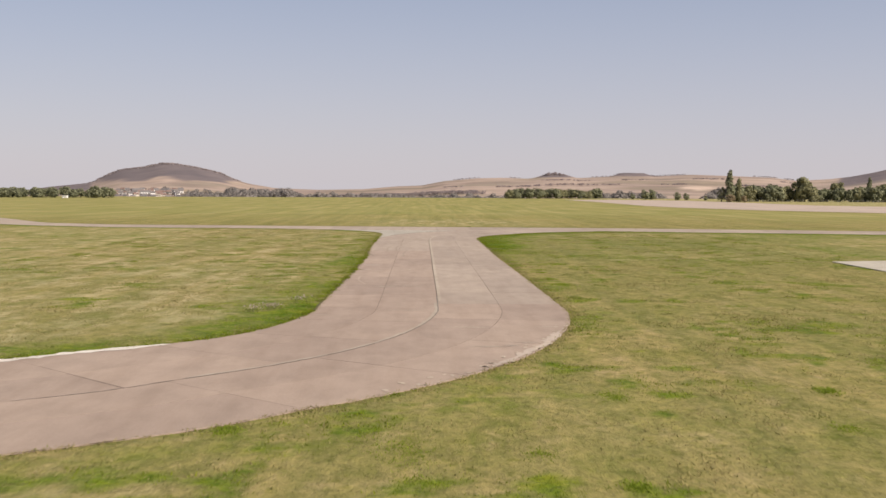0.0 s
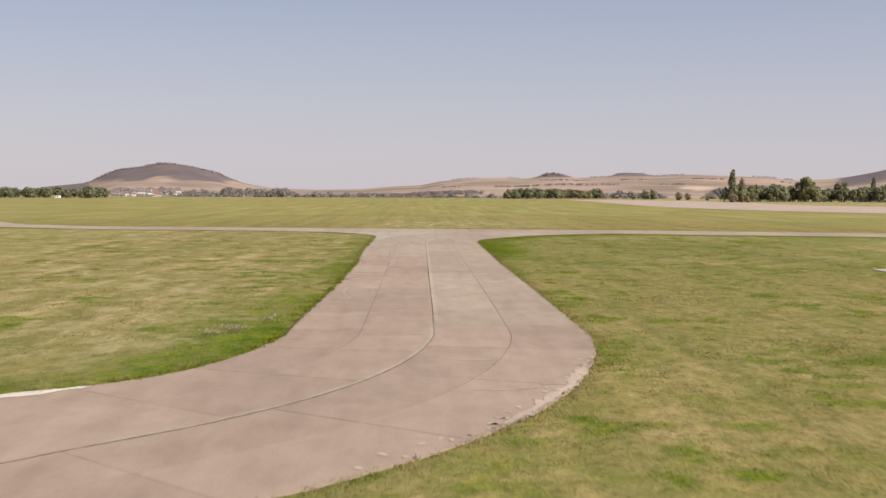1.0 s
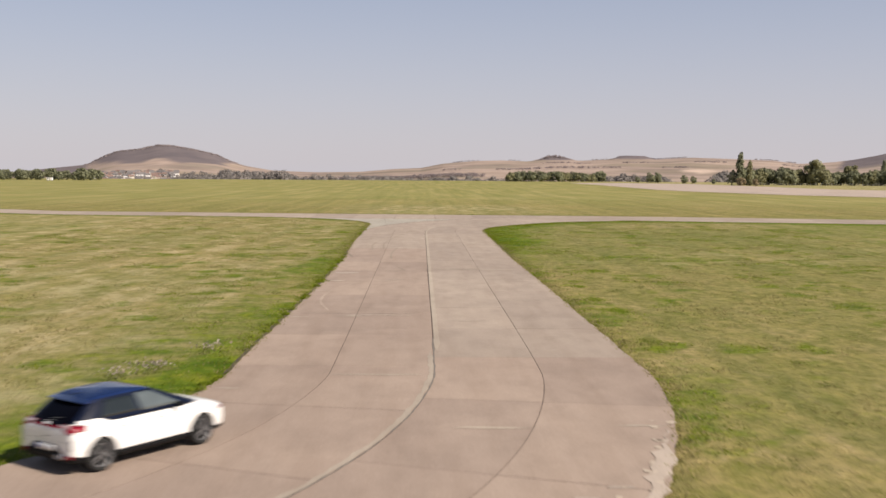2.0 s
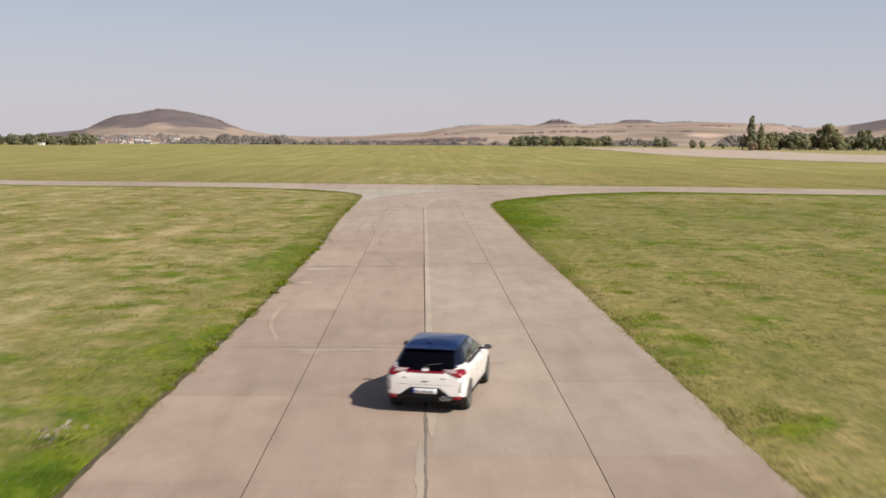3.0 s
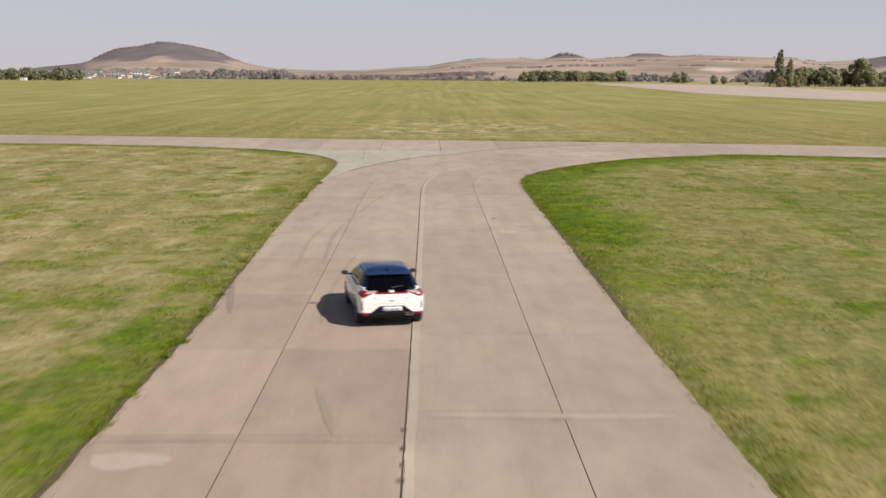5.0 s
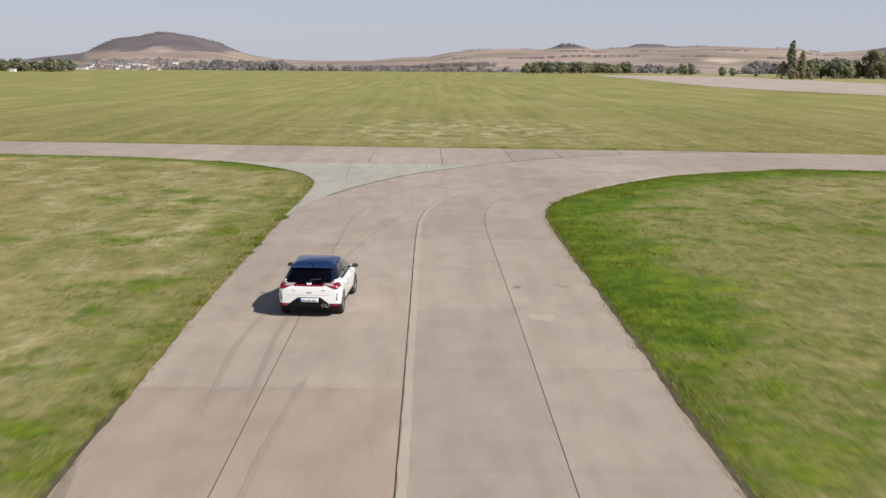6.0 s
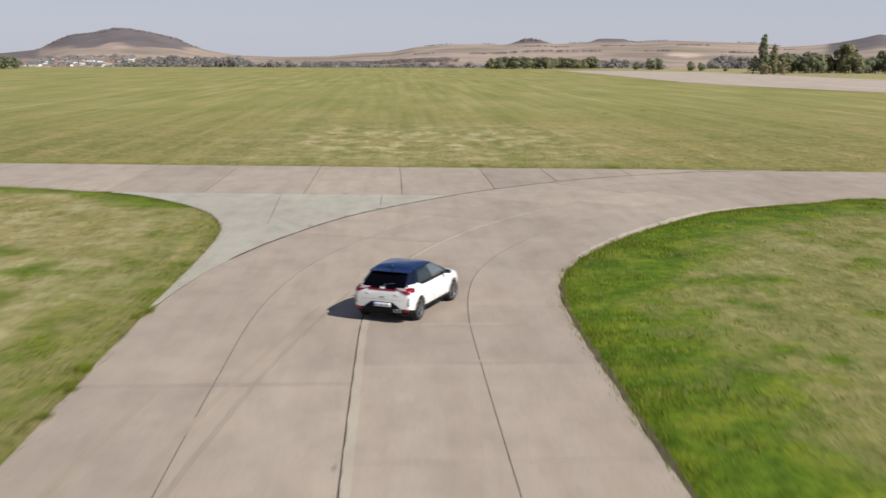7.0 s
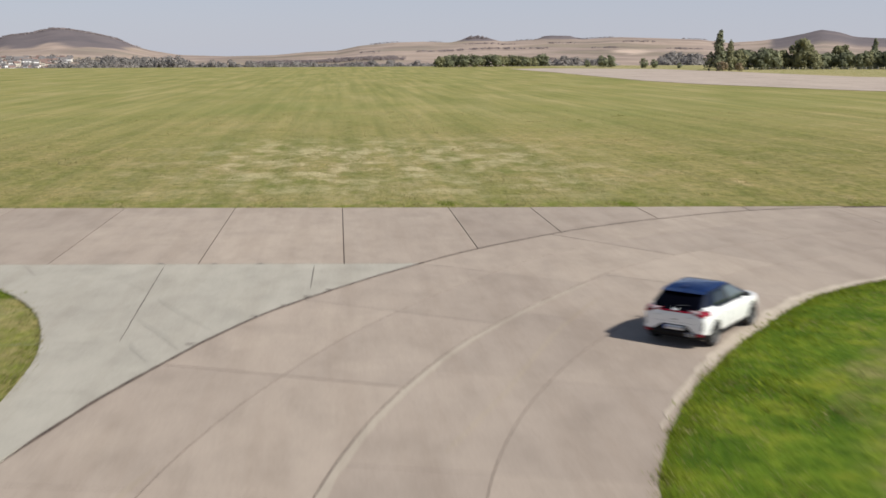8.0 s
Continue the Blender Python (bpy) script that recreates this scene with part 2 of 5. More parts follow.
OUT_R = [6.0, 6.0, 6.1, 6.15, 6.2, 6.3, 6.3, 6.25, 6.3, 6.25, 6.05, 5.8, 5.8, 5.8, 5.75, 5.7, 5.8, 6.0, 6.3, 6.5, 6.9, 7.3, 7.1, 6.9, 6.7, 6.5]

line, index = spline(CENTRE, 0.5)
tangent = np.gradient(line, axis=0)
tangent /= np.linalg.norm(tangent, axis=1)[:, None]
normal = np.c_[tangent[:, 1], -tangent[:, 0]]          # to the right
station = np.r_[0, np.cumsum(np.hypot(*np.diff(line, axis=0).T))]
ST0 = float(station[np.argmin(np.abs(line[:, 1]) + 10 * np.abs(line[:, 0]))])


def profile(values):
    return np.interp(index, np.arange(len(values)), values)


BOUND = [line - normal * profile(OUT_L)[:, None], line - normal * profile(MID_L)[:, None], line,
         line + normal * profile(MID_R)[:, None], line + normal * profile(OUT_R)[:, None]]


def on_bound(k, s):
    return np.array([np.interp(s, station, BOUND[k][:, 0]), np.interp(s, station, BOUND[k][:, 1])])


# the crossing taxiway: its far edge, the line of its near side, and the grass corner
def far_edge(x):
    return np.interp(x, [-140, -84, -76, -70, -64, -51, -15, 6, 28], [190.0, 128.0, 116.0, 106.0, 98.0, 90.6, 86.3, 84.0, 81.9])


def strip_edge(x):
    return np.interp(x, [-140, -75, -50, -10.8, 3.5], [130.0, 91.0, 76.5, 71.5, 70.1])


TIP, _ = spline([(-6.1, 45), (-6.0, 52), (-6.1, 57.5), (-6.5, 60.5), (-7.5, 63.8), (-9.2, 66.8), (-12, 70.1), (-15.6, 72.6), (-21, 74.8), (-30, 76.6), (-47, 78.8), (-58, 83.5), (-66, 88.5), (-75, 96), (-140, 150)], 0.6)

POLY_MAIN = np.vstack([BOUND[0], BOUND[4][::-1]])
_oj = BOUND[0][(index >= 14.2) & (index <= 22.1)]
_fx = np.linspace(28, -140, 120)
POLY_CROSS = np.vstack([TIP[::-1], _oj, np.c_[_fx, far_edge(_fx)]])
POLY_APRON = np.array([(85, 560), (87, 460), (84, 320), (88, 285), (103, 235), (140, 180), (220, 110), (420, 20), (600, 90), (330, 190),
                       (220, 262), (160, 350), (158, 450), (152, 533), (108, 575)], float)
POLY_PLATE = np.array([(33.3, -6.5), (33.4, 4.1), (38.4, 5.4), (60, 8.5), (60, -14)], float)


def inside(poly, x, y):
    """Which of the points lie in the outline."""
    hit = np.zeros(x.shape, bool)
    for (ax, ay), (bx, by) in zip(poly, np.roll(poly, -1, axis=0)):
        if ay != by:
            c = ((ay > y) != (by > y)) & (x < (bx - ax) * (y - ay) / (by - ay) + ax)
            hit ^= c
    return hit


def paved(x, y):
    return inside(POLY_MAIN, x, y) | inside(POLY_CROSS, x, y)


EDGE_POINTS = np.vstack([BOUND[0][index < 14.4], BOUND[4], TIP, np.c_[_fx, far_edge(_fx)]])


def edge_distance(x, y, points=None):
    out = np.full(x.shape, 1e9)
    for px, py in (EDGE_POINTS if points is None else points)[::2]:
        np.minimum(out, (x - px) ** 2 + (y - py) ** 2, out)
    return np.sqrt(out)


def cheap_noise(x, y, scale, seed):
    """Smooth value noise on arrays."""
    r = np.random.RandomState(seed).rand(64, 64)
    u, v = x * scale, y * scale
    i, j = np.floor(u).astype(int), np.floor(v).astype(int)
    fu, fv = u - i, v - j
    fu, fv = fu * fu * (3 - 2 * fu), fv * fv * (3 - 2 * fv)
    g = lambda a, b: r[a % 64, b % 64]
    return (g(i, j) * (1 - fu) + g(i + 1, j) * fu) * (1 - fv) + (g(i, j + 1) * (1 - fu) + g(i + 1, j + 1) * fu) * fv


# ---- the ground, one sheet with the far hills in it ----
SKY_AZ = [-0.75, -0.5, -0.387, -0.371, -0.356, -0.33, -0.315, -0.301, -0.288, -0.265, -0.251, -0.237, -0.217, -0.194, -0.181, -0.166, -0.14, -0.099, -0.057,
          -0.026, 0.0, 0.021, 0.052, 0.078, 0.104, 0.122, 0.137, 0.15, 0.182, 0.192, 0.215, 0.223, 0.26, 0.302, 0.338, 0.362, 0.395, 0.416, 0.438, 0.454, 0.471, 0.488, 0.51, 0.8]
SKY_Z = [-8, -6, -4, 3, 8.8, 16, 20.6, 40, 54, 61, 71, 70, 61, 47, 30, 19, 7.3, 3.9, 6, 13.5, 16.7, 28, 35.6, 37.4, 35.2, 48, 47, 37.4, 42, 52, 51, 43, 47.7, 44.4,
         41, 33, 37.6, 44.5, 55.6, 65.4, 59.7, 47, 44, 30]
RIDGE = 2700.0


def terrain(x, y):
    d = np.maximum(y, 1.0)
    az = x / d
    dip = np.clip((d - 690) / 170, 0, 1)
    z = -11 * dip * dip * (3 - 2 * dip)
    top = np.interp(az, SKY_AZ, SKY_Z)
    low = np.interp(az, [0.04, 0.104, 0.15, 0.23, 0.26], [33, 36, 40, 44, 47.7])
    knoll = np.where((az > 0.104) & (az < 0.24), np.maximum(top - low, 0), 0)
    top = top - knoll
    u = np.clip((d - 1000) / (RIDGE - 1000), 0, 1)
    right = u ** 1.25
    left = np.clip((d - 1600) / (RIDGE - 1600), 0, 1) ** 1.9
    k = np.clip((az + 0.16) / 0.06, 0, 1)
    ramp = left * (1 - k) + right * k
    z = z + (top + 11) * ramp + knoll * ramp ** 9
    z = z + (cheap_noise(x, y, 1 / 140, 3) - 0.5) * 7 * u * (1 - u) * 4
    over = np.clip((d - RIDGE) / 1500, 0, 1)
    return z - over * (z + 30) * over * (3 - 2 * over)


def clearing(az):
    """The height at which the hill's wood begins, higher over an open slope."""
    return 21 + 7 * np.exp(-((np.asarray(az) + 0.249) / 0.014) ** 4)


def build_ground():
    def axis(fine0, fine1, step, lo, hi, grow, cap):
        a = list(np.arange(fine0, fine1 + 1e-6, step))
        s = step
        while a[-1] < hi:
            s = min(cap, s * grow)
            a.append(a[-1] + s)
        s = step
        while a[0] > lo:
            s = min(cap, s * grow)
            a.insert(0, a[0] - s)
        return np.array(a)
    xs = axis(-36, 40, 0.42, -2600, 2600, 1.05, 16)
    ys = axis(-66, 110, 0.45, -1500, 4400, 1.04, 26)
    X, Y = np.meshgrid(xs, ys)
    Z = terrain(X, Y)
    near = (np.abs(X) < 70) & (Y > -90) & (Y < 150)
    dist = np.full(X.shape, 50.0)
    dist[near] = edge_distance(X[near], Y[near])
    pav = np.zeros(X.shape, bool)
    pav[near] = paved(X[near], Y[near])
    mott = cheap_noise(X, Y, 0.5, 5) * 0.6 + cheap_noise(X, Y, 1.7, 6) * 0.4
    reach = 1.6 + 3.2 * cheap_noise(X, Y, 0.11, 8)
    corner = np.exp(-(np.maximum(dist - 1.7 - 1.6 * cheap_noise(X, Y, 0.3, 71), 0) / 1.9) ** 2) * 1.05 * np.where((X > 4) & (Y > 12) & (Y < 78), np.clip((Y - 12) / 18, 0, 1), 0)
    left = np.exp(-(((X + 8.5) / 2.2) ** 2 + ((Y + 27) / 16) ** 2)) * 0.55
    far_side = np.where(Y > far_edge(X) - 1, 0.25, 1.0)
    bare = np.full(X.shape, 99.0)
    bare[near] = edge_distance(X[near], Y[near], BOUND[4][index < 11.8])
    patchy = np.where(Y < 12, np.clip(cheap_noise(X, Y, 0.22, 51) * 2.2 - 0.45, 0.1, 1), 1.0)
    weak = patchy * np.where(bare <= dist + 0.3, np.where(Y > -22, 0.6, 0.22), 1.0) * np.where((X < 0) & (Y > 10) & (Y < 66), 0.25, 1.0)
    lush = np.clip((reach - dist) / 1.5 + (mott - 0.5) * 1.6, 0, 1) * 0.85 * far_side * weak
    lush = np.clip(lush + (corner + left) * np.clip(0.35 + mott, 0, 1.2), 0, 1)
    spots = np.clip((cheap_noise(X, Y, 0.33, 12) * 0.45 + cheap_noise(X, Y, 1.1, 13) * 0.55 - 0.64) * 7, 0, 0.65) * (Y < 60)
    lush = np.clip(np.maximum(lush, spots), 0, 1)
    lift = np.where(pav, 0, np.clip(dist / 0.6, 0, 1) * (0.02 + 0.05 * cheap_noise(X, Y, 0.8, 4)))
    Z = Z + np.where(near, lift, 0.03)
    ar = np.clip((Y - 715) / 40, 0, 1)
    az = X / np.maximum(Y, 1)
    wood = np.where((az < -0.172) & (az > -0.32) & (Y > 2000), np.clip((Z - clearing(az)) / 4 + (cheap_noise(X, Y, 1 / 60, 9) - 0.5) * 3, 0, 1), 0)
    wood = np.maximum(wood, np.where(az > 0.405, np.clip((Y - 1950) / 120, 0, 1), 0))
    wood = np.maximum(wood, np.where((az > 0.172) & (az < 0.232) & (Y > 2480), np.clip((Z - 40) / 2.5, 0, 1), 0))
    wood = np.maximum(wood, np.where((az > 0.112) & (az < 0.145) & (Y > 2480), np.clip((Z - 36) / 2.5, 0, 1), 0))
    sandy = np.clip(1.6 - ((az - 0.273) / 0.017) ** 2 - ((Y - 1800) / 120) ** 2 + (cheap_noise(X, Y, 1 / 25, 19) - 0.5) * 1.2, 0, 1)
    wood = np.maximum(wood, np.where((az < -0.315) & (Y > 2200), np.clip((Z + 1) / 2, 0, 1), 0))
    mown = np.clip((Y - 105) / 60, 0, 1) * 0.85
    straw = np.exp(-((X - 4) / 15) ** 4 - ((Y - 107) / 20) ** 4) * np.clip(mott * 2.2 - 0.35, 0, 1)
    thin = cheap_noise(X, Y, 0.5, 61) * 0.6 + cheap_noise(X, Y, 1.5, 62) * 0.5
    straw = np.maximum(straw, np.where((X < -6) & (Y > 5) & (Y < 78), 0.75, 0) * np.clip(thin * 1.8 - 0.4, 0, 1) * np.clip(dist / 3, 0, 1))
    straw = np.maximum(straw, np.where((X > 8) & (Y > 5) & (Y < 72), 0.6, 0) * np.clip(thin * 2.2 - 0.7, 0, 1) * np.clip((dist - 3) / 2.5, 0, 1))
    straw = np.maximum(straw, np.where((X < -6) & (Y <= 5), 0.72, 0) * np.clip(thin * 1.9 - 0.25, 0, 1) * np.clip((dist - 1.5) / 3, 0, 1))
    straw = np.where((X > 120) & (Y > 232) & (Y < 720), 0.75, straw)
    fresh = np.where((X > 7) & (Y > -66) & (Y < 66), np.clip(cheap_noise(X, Y, 0.09, 91) * 1.5 - 0.3, 0.0, 0.65), 0) * np.clip((Y + 40) / 50, 0.15, 1) * np.clip((dist - 1) / 3, 0, 1)
    ny, nx = X.shape
    v = np.c_[X.ravel(), Y.ravel(), Z.ravel()]
    i = (np.arange(ny - 1)[:, None] * nx + np.arange(nx - 1)[None, :]).ravel()
    f = np.c_[i, i + 1, i + nx + 1, i + nx]
    me = bpy.data.meshes.new("ground")
    me.vertices.add(len(v))
    me.vertices.foreach_set("co", v.ravel())
    me.loops.add(f.size)
    me.loops.foreach_set("vertex_index", f.ravel().astype(np.int32))
    me.polygons.add(len(f))
    me.polygons.foreach_set("loop_start", np.arange(0, f.size, 4, dtype=np.int32))
    me.update(calc_edges=True)
    me.polygons.foreach_set("use_smooth", np.ones(len(f), bool))
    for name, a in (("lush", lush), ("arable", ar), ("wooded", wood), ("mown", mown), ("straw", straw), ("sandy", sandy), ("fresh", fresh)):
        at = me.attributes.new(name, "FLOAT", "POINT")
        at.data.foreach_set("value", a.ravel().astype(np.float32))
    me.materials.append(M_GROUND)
    me.validate()
    return tagged(new("ground", me), "dry mown airfield grass running out to farmland and wooded hills", "ground", kind="structure")


build_ground()

# ---- the taxiway: a dark bed with concrete slabs on it ----
TOP = 0.06


def build_bed(name, outline, label, z=0.05, material=None):
    bm = bmesh.new()
    vs = [bm.verts.new((x, y, z)) for x, y in outline]
    f = bm.faces.new(vs)
    bmesh.ops.triangulate(bm, faces=[f])
    return tagged(part(name, bm, material or M_JOINT), label, "pavement", kind="structure")


def bed_strip():
    bm = bmesh.new()
    a = [bm.verts.new((*p, 0.052)) for p in BOUND[0]]
    b = [bm.verts.new((*p, 0.052)) for p in BOUND[4]]
    for i in range(len(a) - 1):
        bm.faces.new((a[i], b[i], b[i + 1], a[i + 1]))
    return tagged(part("taxiway", bm, M_JOINT), "curving concrete taxiway of long weathered slabs with tarred joints", "taxiway", kind="structure")


taxiway = bed_strip()


def add_slab(name, outline, material, parent, top=TOP, label=""):
    bm = bmesh.new()
    prism(bm, outline, 0.02, top)
    return part(name, bm, material, parent, label)


S_OJ = float(np.interp(14.3, index, station))


def on_oj(s):
    return s > S_OJ - 3


def lane_slabs():
    total = station[-1]
    rng = random.Random(4)
    for lane in range(4):
        half0 = 0.0 if lane == 0 else 0.017 if lane == 2 else 0.011
        half1 = 0.0 if lane == 3 else 0.017 if lane == 1 else 0.011
        pitch = 6.2
        shift = ST0 % pitch + (0.0 if lane < 2 else 1.5)
        cuts = [0.0]
        s = shift
        while s < total:
            if s - cuts[-1] > 2:
                cuts.append(s)
            s += pitch
        cuts.append(total)
        for s0, s1 in zip(cuts, cuts[1:]):
            major = abs(((s0 - ST0 + 1) % 18.6) - 1) < 2
            g = 0.03 if major and lane < 2 else 0.004 if s0 > S_OJ - 6 else 0.012
            inner = np.linspace(s0 + g, s1 - 0.010, 10)
            a = np.array([on_bound(lane, s) for s in inner])
            b = np.array([on_bound(lane + 1, s) for s in inner])
            d = (b - a) / np.linalg.norm(b - a, axis=1)[:, None]
            wob = lambda: np.array([rng.uniform(-0.05, 0.03) for _ in inner])[:, None]
            a = a + d * (half0 if lane else (0.025 if on_oj(s0) else wob()))
            b = b - d * (half1 if lane < 3 else wob())
            outline = [*map(tuple, a[::-1]), *map(tuple, b)]
            add_slab("slab", outline, M_BROWN if (lane < 2 and s0 < ST0 + 13) or s0 < ST0 - 31 else M_CONCRETE, taxiway, TOP + rng.uniform(-0.004, 0.0))


lane_slabs()


def cross_bed():
    bm = bmesh.new()
    rows = []
    for x in np.linspace(28, -138, 120):
        lo = float(strip_edge(x)) - 0.4 if x > -14 else float(np.interp(x, TIP[::-1, 0], TIP[::-1, 1])) - 0.1
        lo = max(lo, float(np.interp(x, _oj[:, 0], _oj[:, 1])) - 0.3 if x > 5 else lo)
        rows.append((bm.verts.new((x, lo, 0.046)), bm.verts.new((x, float(far_edge(x)) - 0.005, 0.046))))
    for (a, b), (c, d) in zip(rows, rows[1:]):
        bm.faces.new((a, b, d, c))
    return tagged(part("crossing_taxiway", bm, M_JOINT), "straight concrete taxiway crossing, with a pale widened corner", "pavement", kind="structure")


cross = cross_bed()


def cross_slabs():
    """Slabs of the crossing strip, cut by the sweeping outer joint, and the pale corner beside it."""
    ojx, ojy = _oj[:, 0], _oj[:, 1]
    order = np.argsort(ojx)
    oj = lambda x: np.interp(x, ojx[order], ojy[order], left=-1e3)
    joints = [-9.1 - 5.3 * k for k in range(24)][::-1] + [-3.75, 1.43, 6.55, 10.5, 15.6, 20.7, 25.5]
    for x0, x1 in zip(joints, joints[1:]):
        xs = np.linspace(x0 + 0.022, x1 - 0.022, 9)
        lo = np.maximum(strip_edge(xs) + 0.02, oj(xs) + 0.05)
        lo = np.where(xs < -14, np.maximum(lo, np.interp(xs, TIP[::-1, 0], TIP[::-1, 1]) - 0.4), lo)
        hi = far_edge(xs) - 0.02
        keep = hi > lo + 0.05
        if keep.sum() < 2:
            continue
        xs, lo, hi = xs[keep], lo[keep], hi[keep]
        add_slab("slab", [*zip(xs, lo), *zip(xs[::-1], hi[::-1])], M_CONCRETE, cross)
    sweep = [tuple(p + np.array([-0.05, 0.03])) for p in _oj if p[1] < strip_edge(p[0]) - 0.1]
    top = [(x, float(strip_edge(x)) - 0.02) for x in np.linspace(sweep[-1][0] + 0.1, -14, 24)]
    rim = [tuple(p) for p in TIP if p[0] > -14][::-1]
    add_slab("corner_slab", (sweep + top + rim)[::-1], M_PALE, cross, TOP, "pale greenish concrete filling the corner")


cross_slabs()
apron = build_bed("apron", POLY_APRON, "broad pale concrete apron far across the grass", z=0.09, material=M_APRON)
plate = holder("concrete_pad", (46, 0, 0))
tagged(plate, "pale concrete pad set in the grass", "pavement", kind="structure")
add_slab("slab", [(x - 46, y) for x, y in POLY_PLATE], M_PALE, plate, 0.1)

# ---- the car ----
# seconds, place of the rear axle, heading
CAR_PATH = [(0, -30.0, -59.4, -65), (0.5, -23.8, -56.0, -62), (1.0, -18.2, -52.5, -56), (1.4, -14.2, -49.6, -49), (1.5, -12.95, -48.4, -47),
            (1.6, -11.35, -46.75, -45.5), (1.7, -10.4, -45.6, -44), (2.2, -5.1, -38.6, -29.5), (2.8, -0.9, -28.85, -14.8), (3.0, 0.12, -25.55, -12.3), (3.2, 0.95, -21.95, -8.6),
            (3.5, 1.7, -16.8, -2), (4.0, 1.99, -7.95, 4), (4.5, 1.14, 0.63, 10.5), (4.7, 0.53, 4.2, 11), (5.3, -1.75, 14.2, 8), (5.8, -2.65, 22.5, 0.3),
            (6.0, -2.73, 26.05, -3.2), (6.5, -1.8, 34.74, -14.6), (7.0, 0.89, 43.6, -23.8), (7.4, 3.98, 49.8, -32.5), (7.5, 4.84, 51.25, -34.2),
            (7.6, 5.86, 52.85, -36.2), (7.8, 7.94, 55.85, -39.5), (8.0, 10.13, 58.85, -41.8)]
from mathutils.bvhtree import BVHTree

M_WHITE = plain("white_car_paint", (0.86, 0.85, 0.83), 0.28, 0, 0.03, 3, coat=0.8)
M_NAVY = plain("dark_blue_roof_paint", (0.008, 0.022, 0.085), 0.25, 0.0, 0.12, 3, coat=0.35)
M_PILLAR = plain("dark_blue_pillar_paint", (0.004, 0.008, 0.024), 0.35, 0.0, 0.12, 3, spec=0.2)
M_TRIM = plain("black_plastic_trim", (0.008, 0.008, 0.009), 0.6, 0, 0.2, 20, spec=0.15)
M_GLASS_DARK = plain("privacy_glass", (0.002, 0.002, 0.004), 0.1, 0, 0.1, 2, spec=0.1)
M_GLASS_SIDE = plain("tinted_side_glass", (0.02, 0.026, 0.028), 0.05, 0, 0.1, 2, spec=0.8)
# opaque glass; sky reflection and the view through are put into its paler colour
M_GLASS_FRONT = plain("sky_lightened_glass", (0.10, 0.12, 0.125), 0.05, 0, 0.15, 2, spec=1.0)
M_RED = plain("red_lamp_plastic", (0.24, 0.004, 0.018), 0.25, 0, 0.1, 8, coat=0.2)
M_CLEAR = plain("clear_lamp_plastic", (0.42, 0.33, 0.34), 0.2, 0.0, 0.15, 12, coat=0.7)
M_TYRE = plain("tyre_rubber", (0.018, 0.018, 0.018), 0.85, 0, 0.25, 14)
M_RIM = plain("machined_alloy", (0.20, 0.20, 0.205), 0.4, 0.6, 0.12, 10)
M_CHROME = plain("chrome", (0.72, 0.72, 0.73), 0.1, 1.0, 0.05, 10)
M_WIPER = plain("grey_wiper", (0.10, 0.10, 0.105), 0.5, 0, 0.1, 10)
M_LETTER = plain("satin_silver", (0.58, 0.57, 0.56), 0.4, 0, 0.05, 10)
M_BADGE = plain("bright_silver_badge", (0.75, 0.75, 0.76), 0.35, 0.1, 0.05, 10)
M_PLATE = plain("number_plate", (0.72, 0.73, 0.74), 0.4, 0, 0.03, 10)
M_BLUE = plain("plate_blue", (0.02, 0.06, 0.38), 0.4, 0, 0.05, 10)
M_INK = plain("plate_ink", (0.36, 0.36, 0.39), 0.5, 0, 0.05, 10)

car = tagged(holder("car"), "white five-door hatchback with a dark blue roof, driving on the concrete", "car")


def ring_body(y):
    ys = [-0.655, -0.645, -0.60, -0.50, -0.30, 0.0, 0.4, 1.0, 1.6, 2.1, 2.45, 2.8, 3.1, 3.28, 3.38, 3.42]
    zt = np.interp(y, ys, [0.76, 0.86, 0.945, 0.985, 1.0, 1.0, 0.99, 0.97, 0.955, 0.955, 0.95, 0.90, 0.83, 0.76, 0.69, 0.61])
    w = np.interp(y, ys, [0.74, 0.79, 0.835, 0.87, 0.886, 0.888, 0.882, 0.875, 0.875, 0.882, 0.885, 0.865, 0.81, 0.73, 0.63, 0.52])
    zb = np.interp(y, ys, [0.36, 0.30, 0.26, 0.22, 0.2, 0.19, 0.19, 0.19, 0.19, 0.19, 0.19, 0.19, 0.2, 0.22, 0.26, 0.32])
    prof = [(0.0, 0.0), (0.4, 0.0), (0.8, 0.0), (0.93, 0.06), (0.975, 0.2), (0.985, 0.36), (1.0, 0.52), (0.985, 0.64), (0.992, 0.72), (0.962, 0.84), (0.90, 0.94), (0.74, 1.0), (0.4, 1.02), (0.0, 1.03)]
    half = [(a * w, y, zb + b * (zt - zb)) for a, b in prof]
    return half + [(-x, yy, z) for x, yy, z in half[-2:0:-1]]


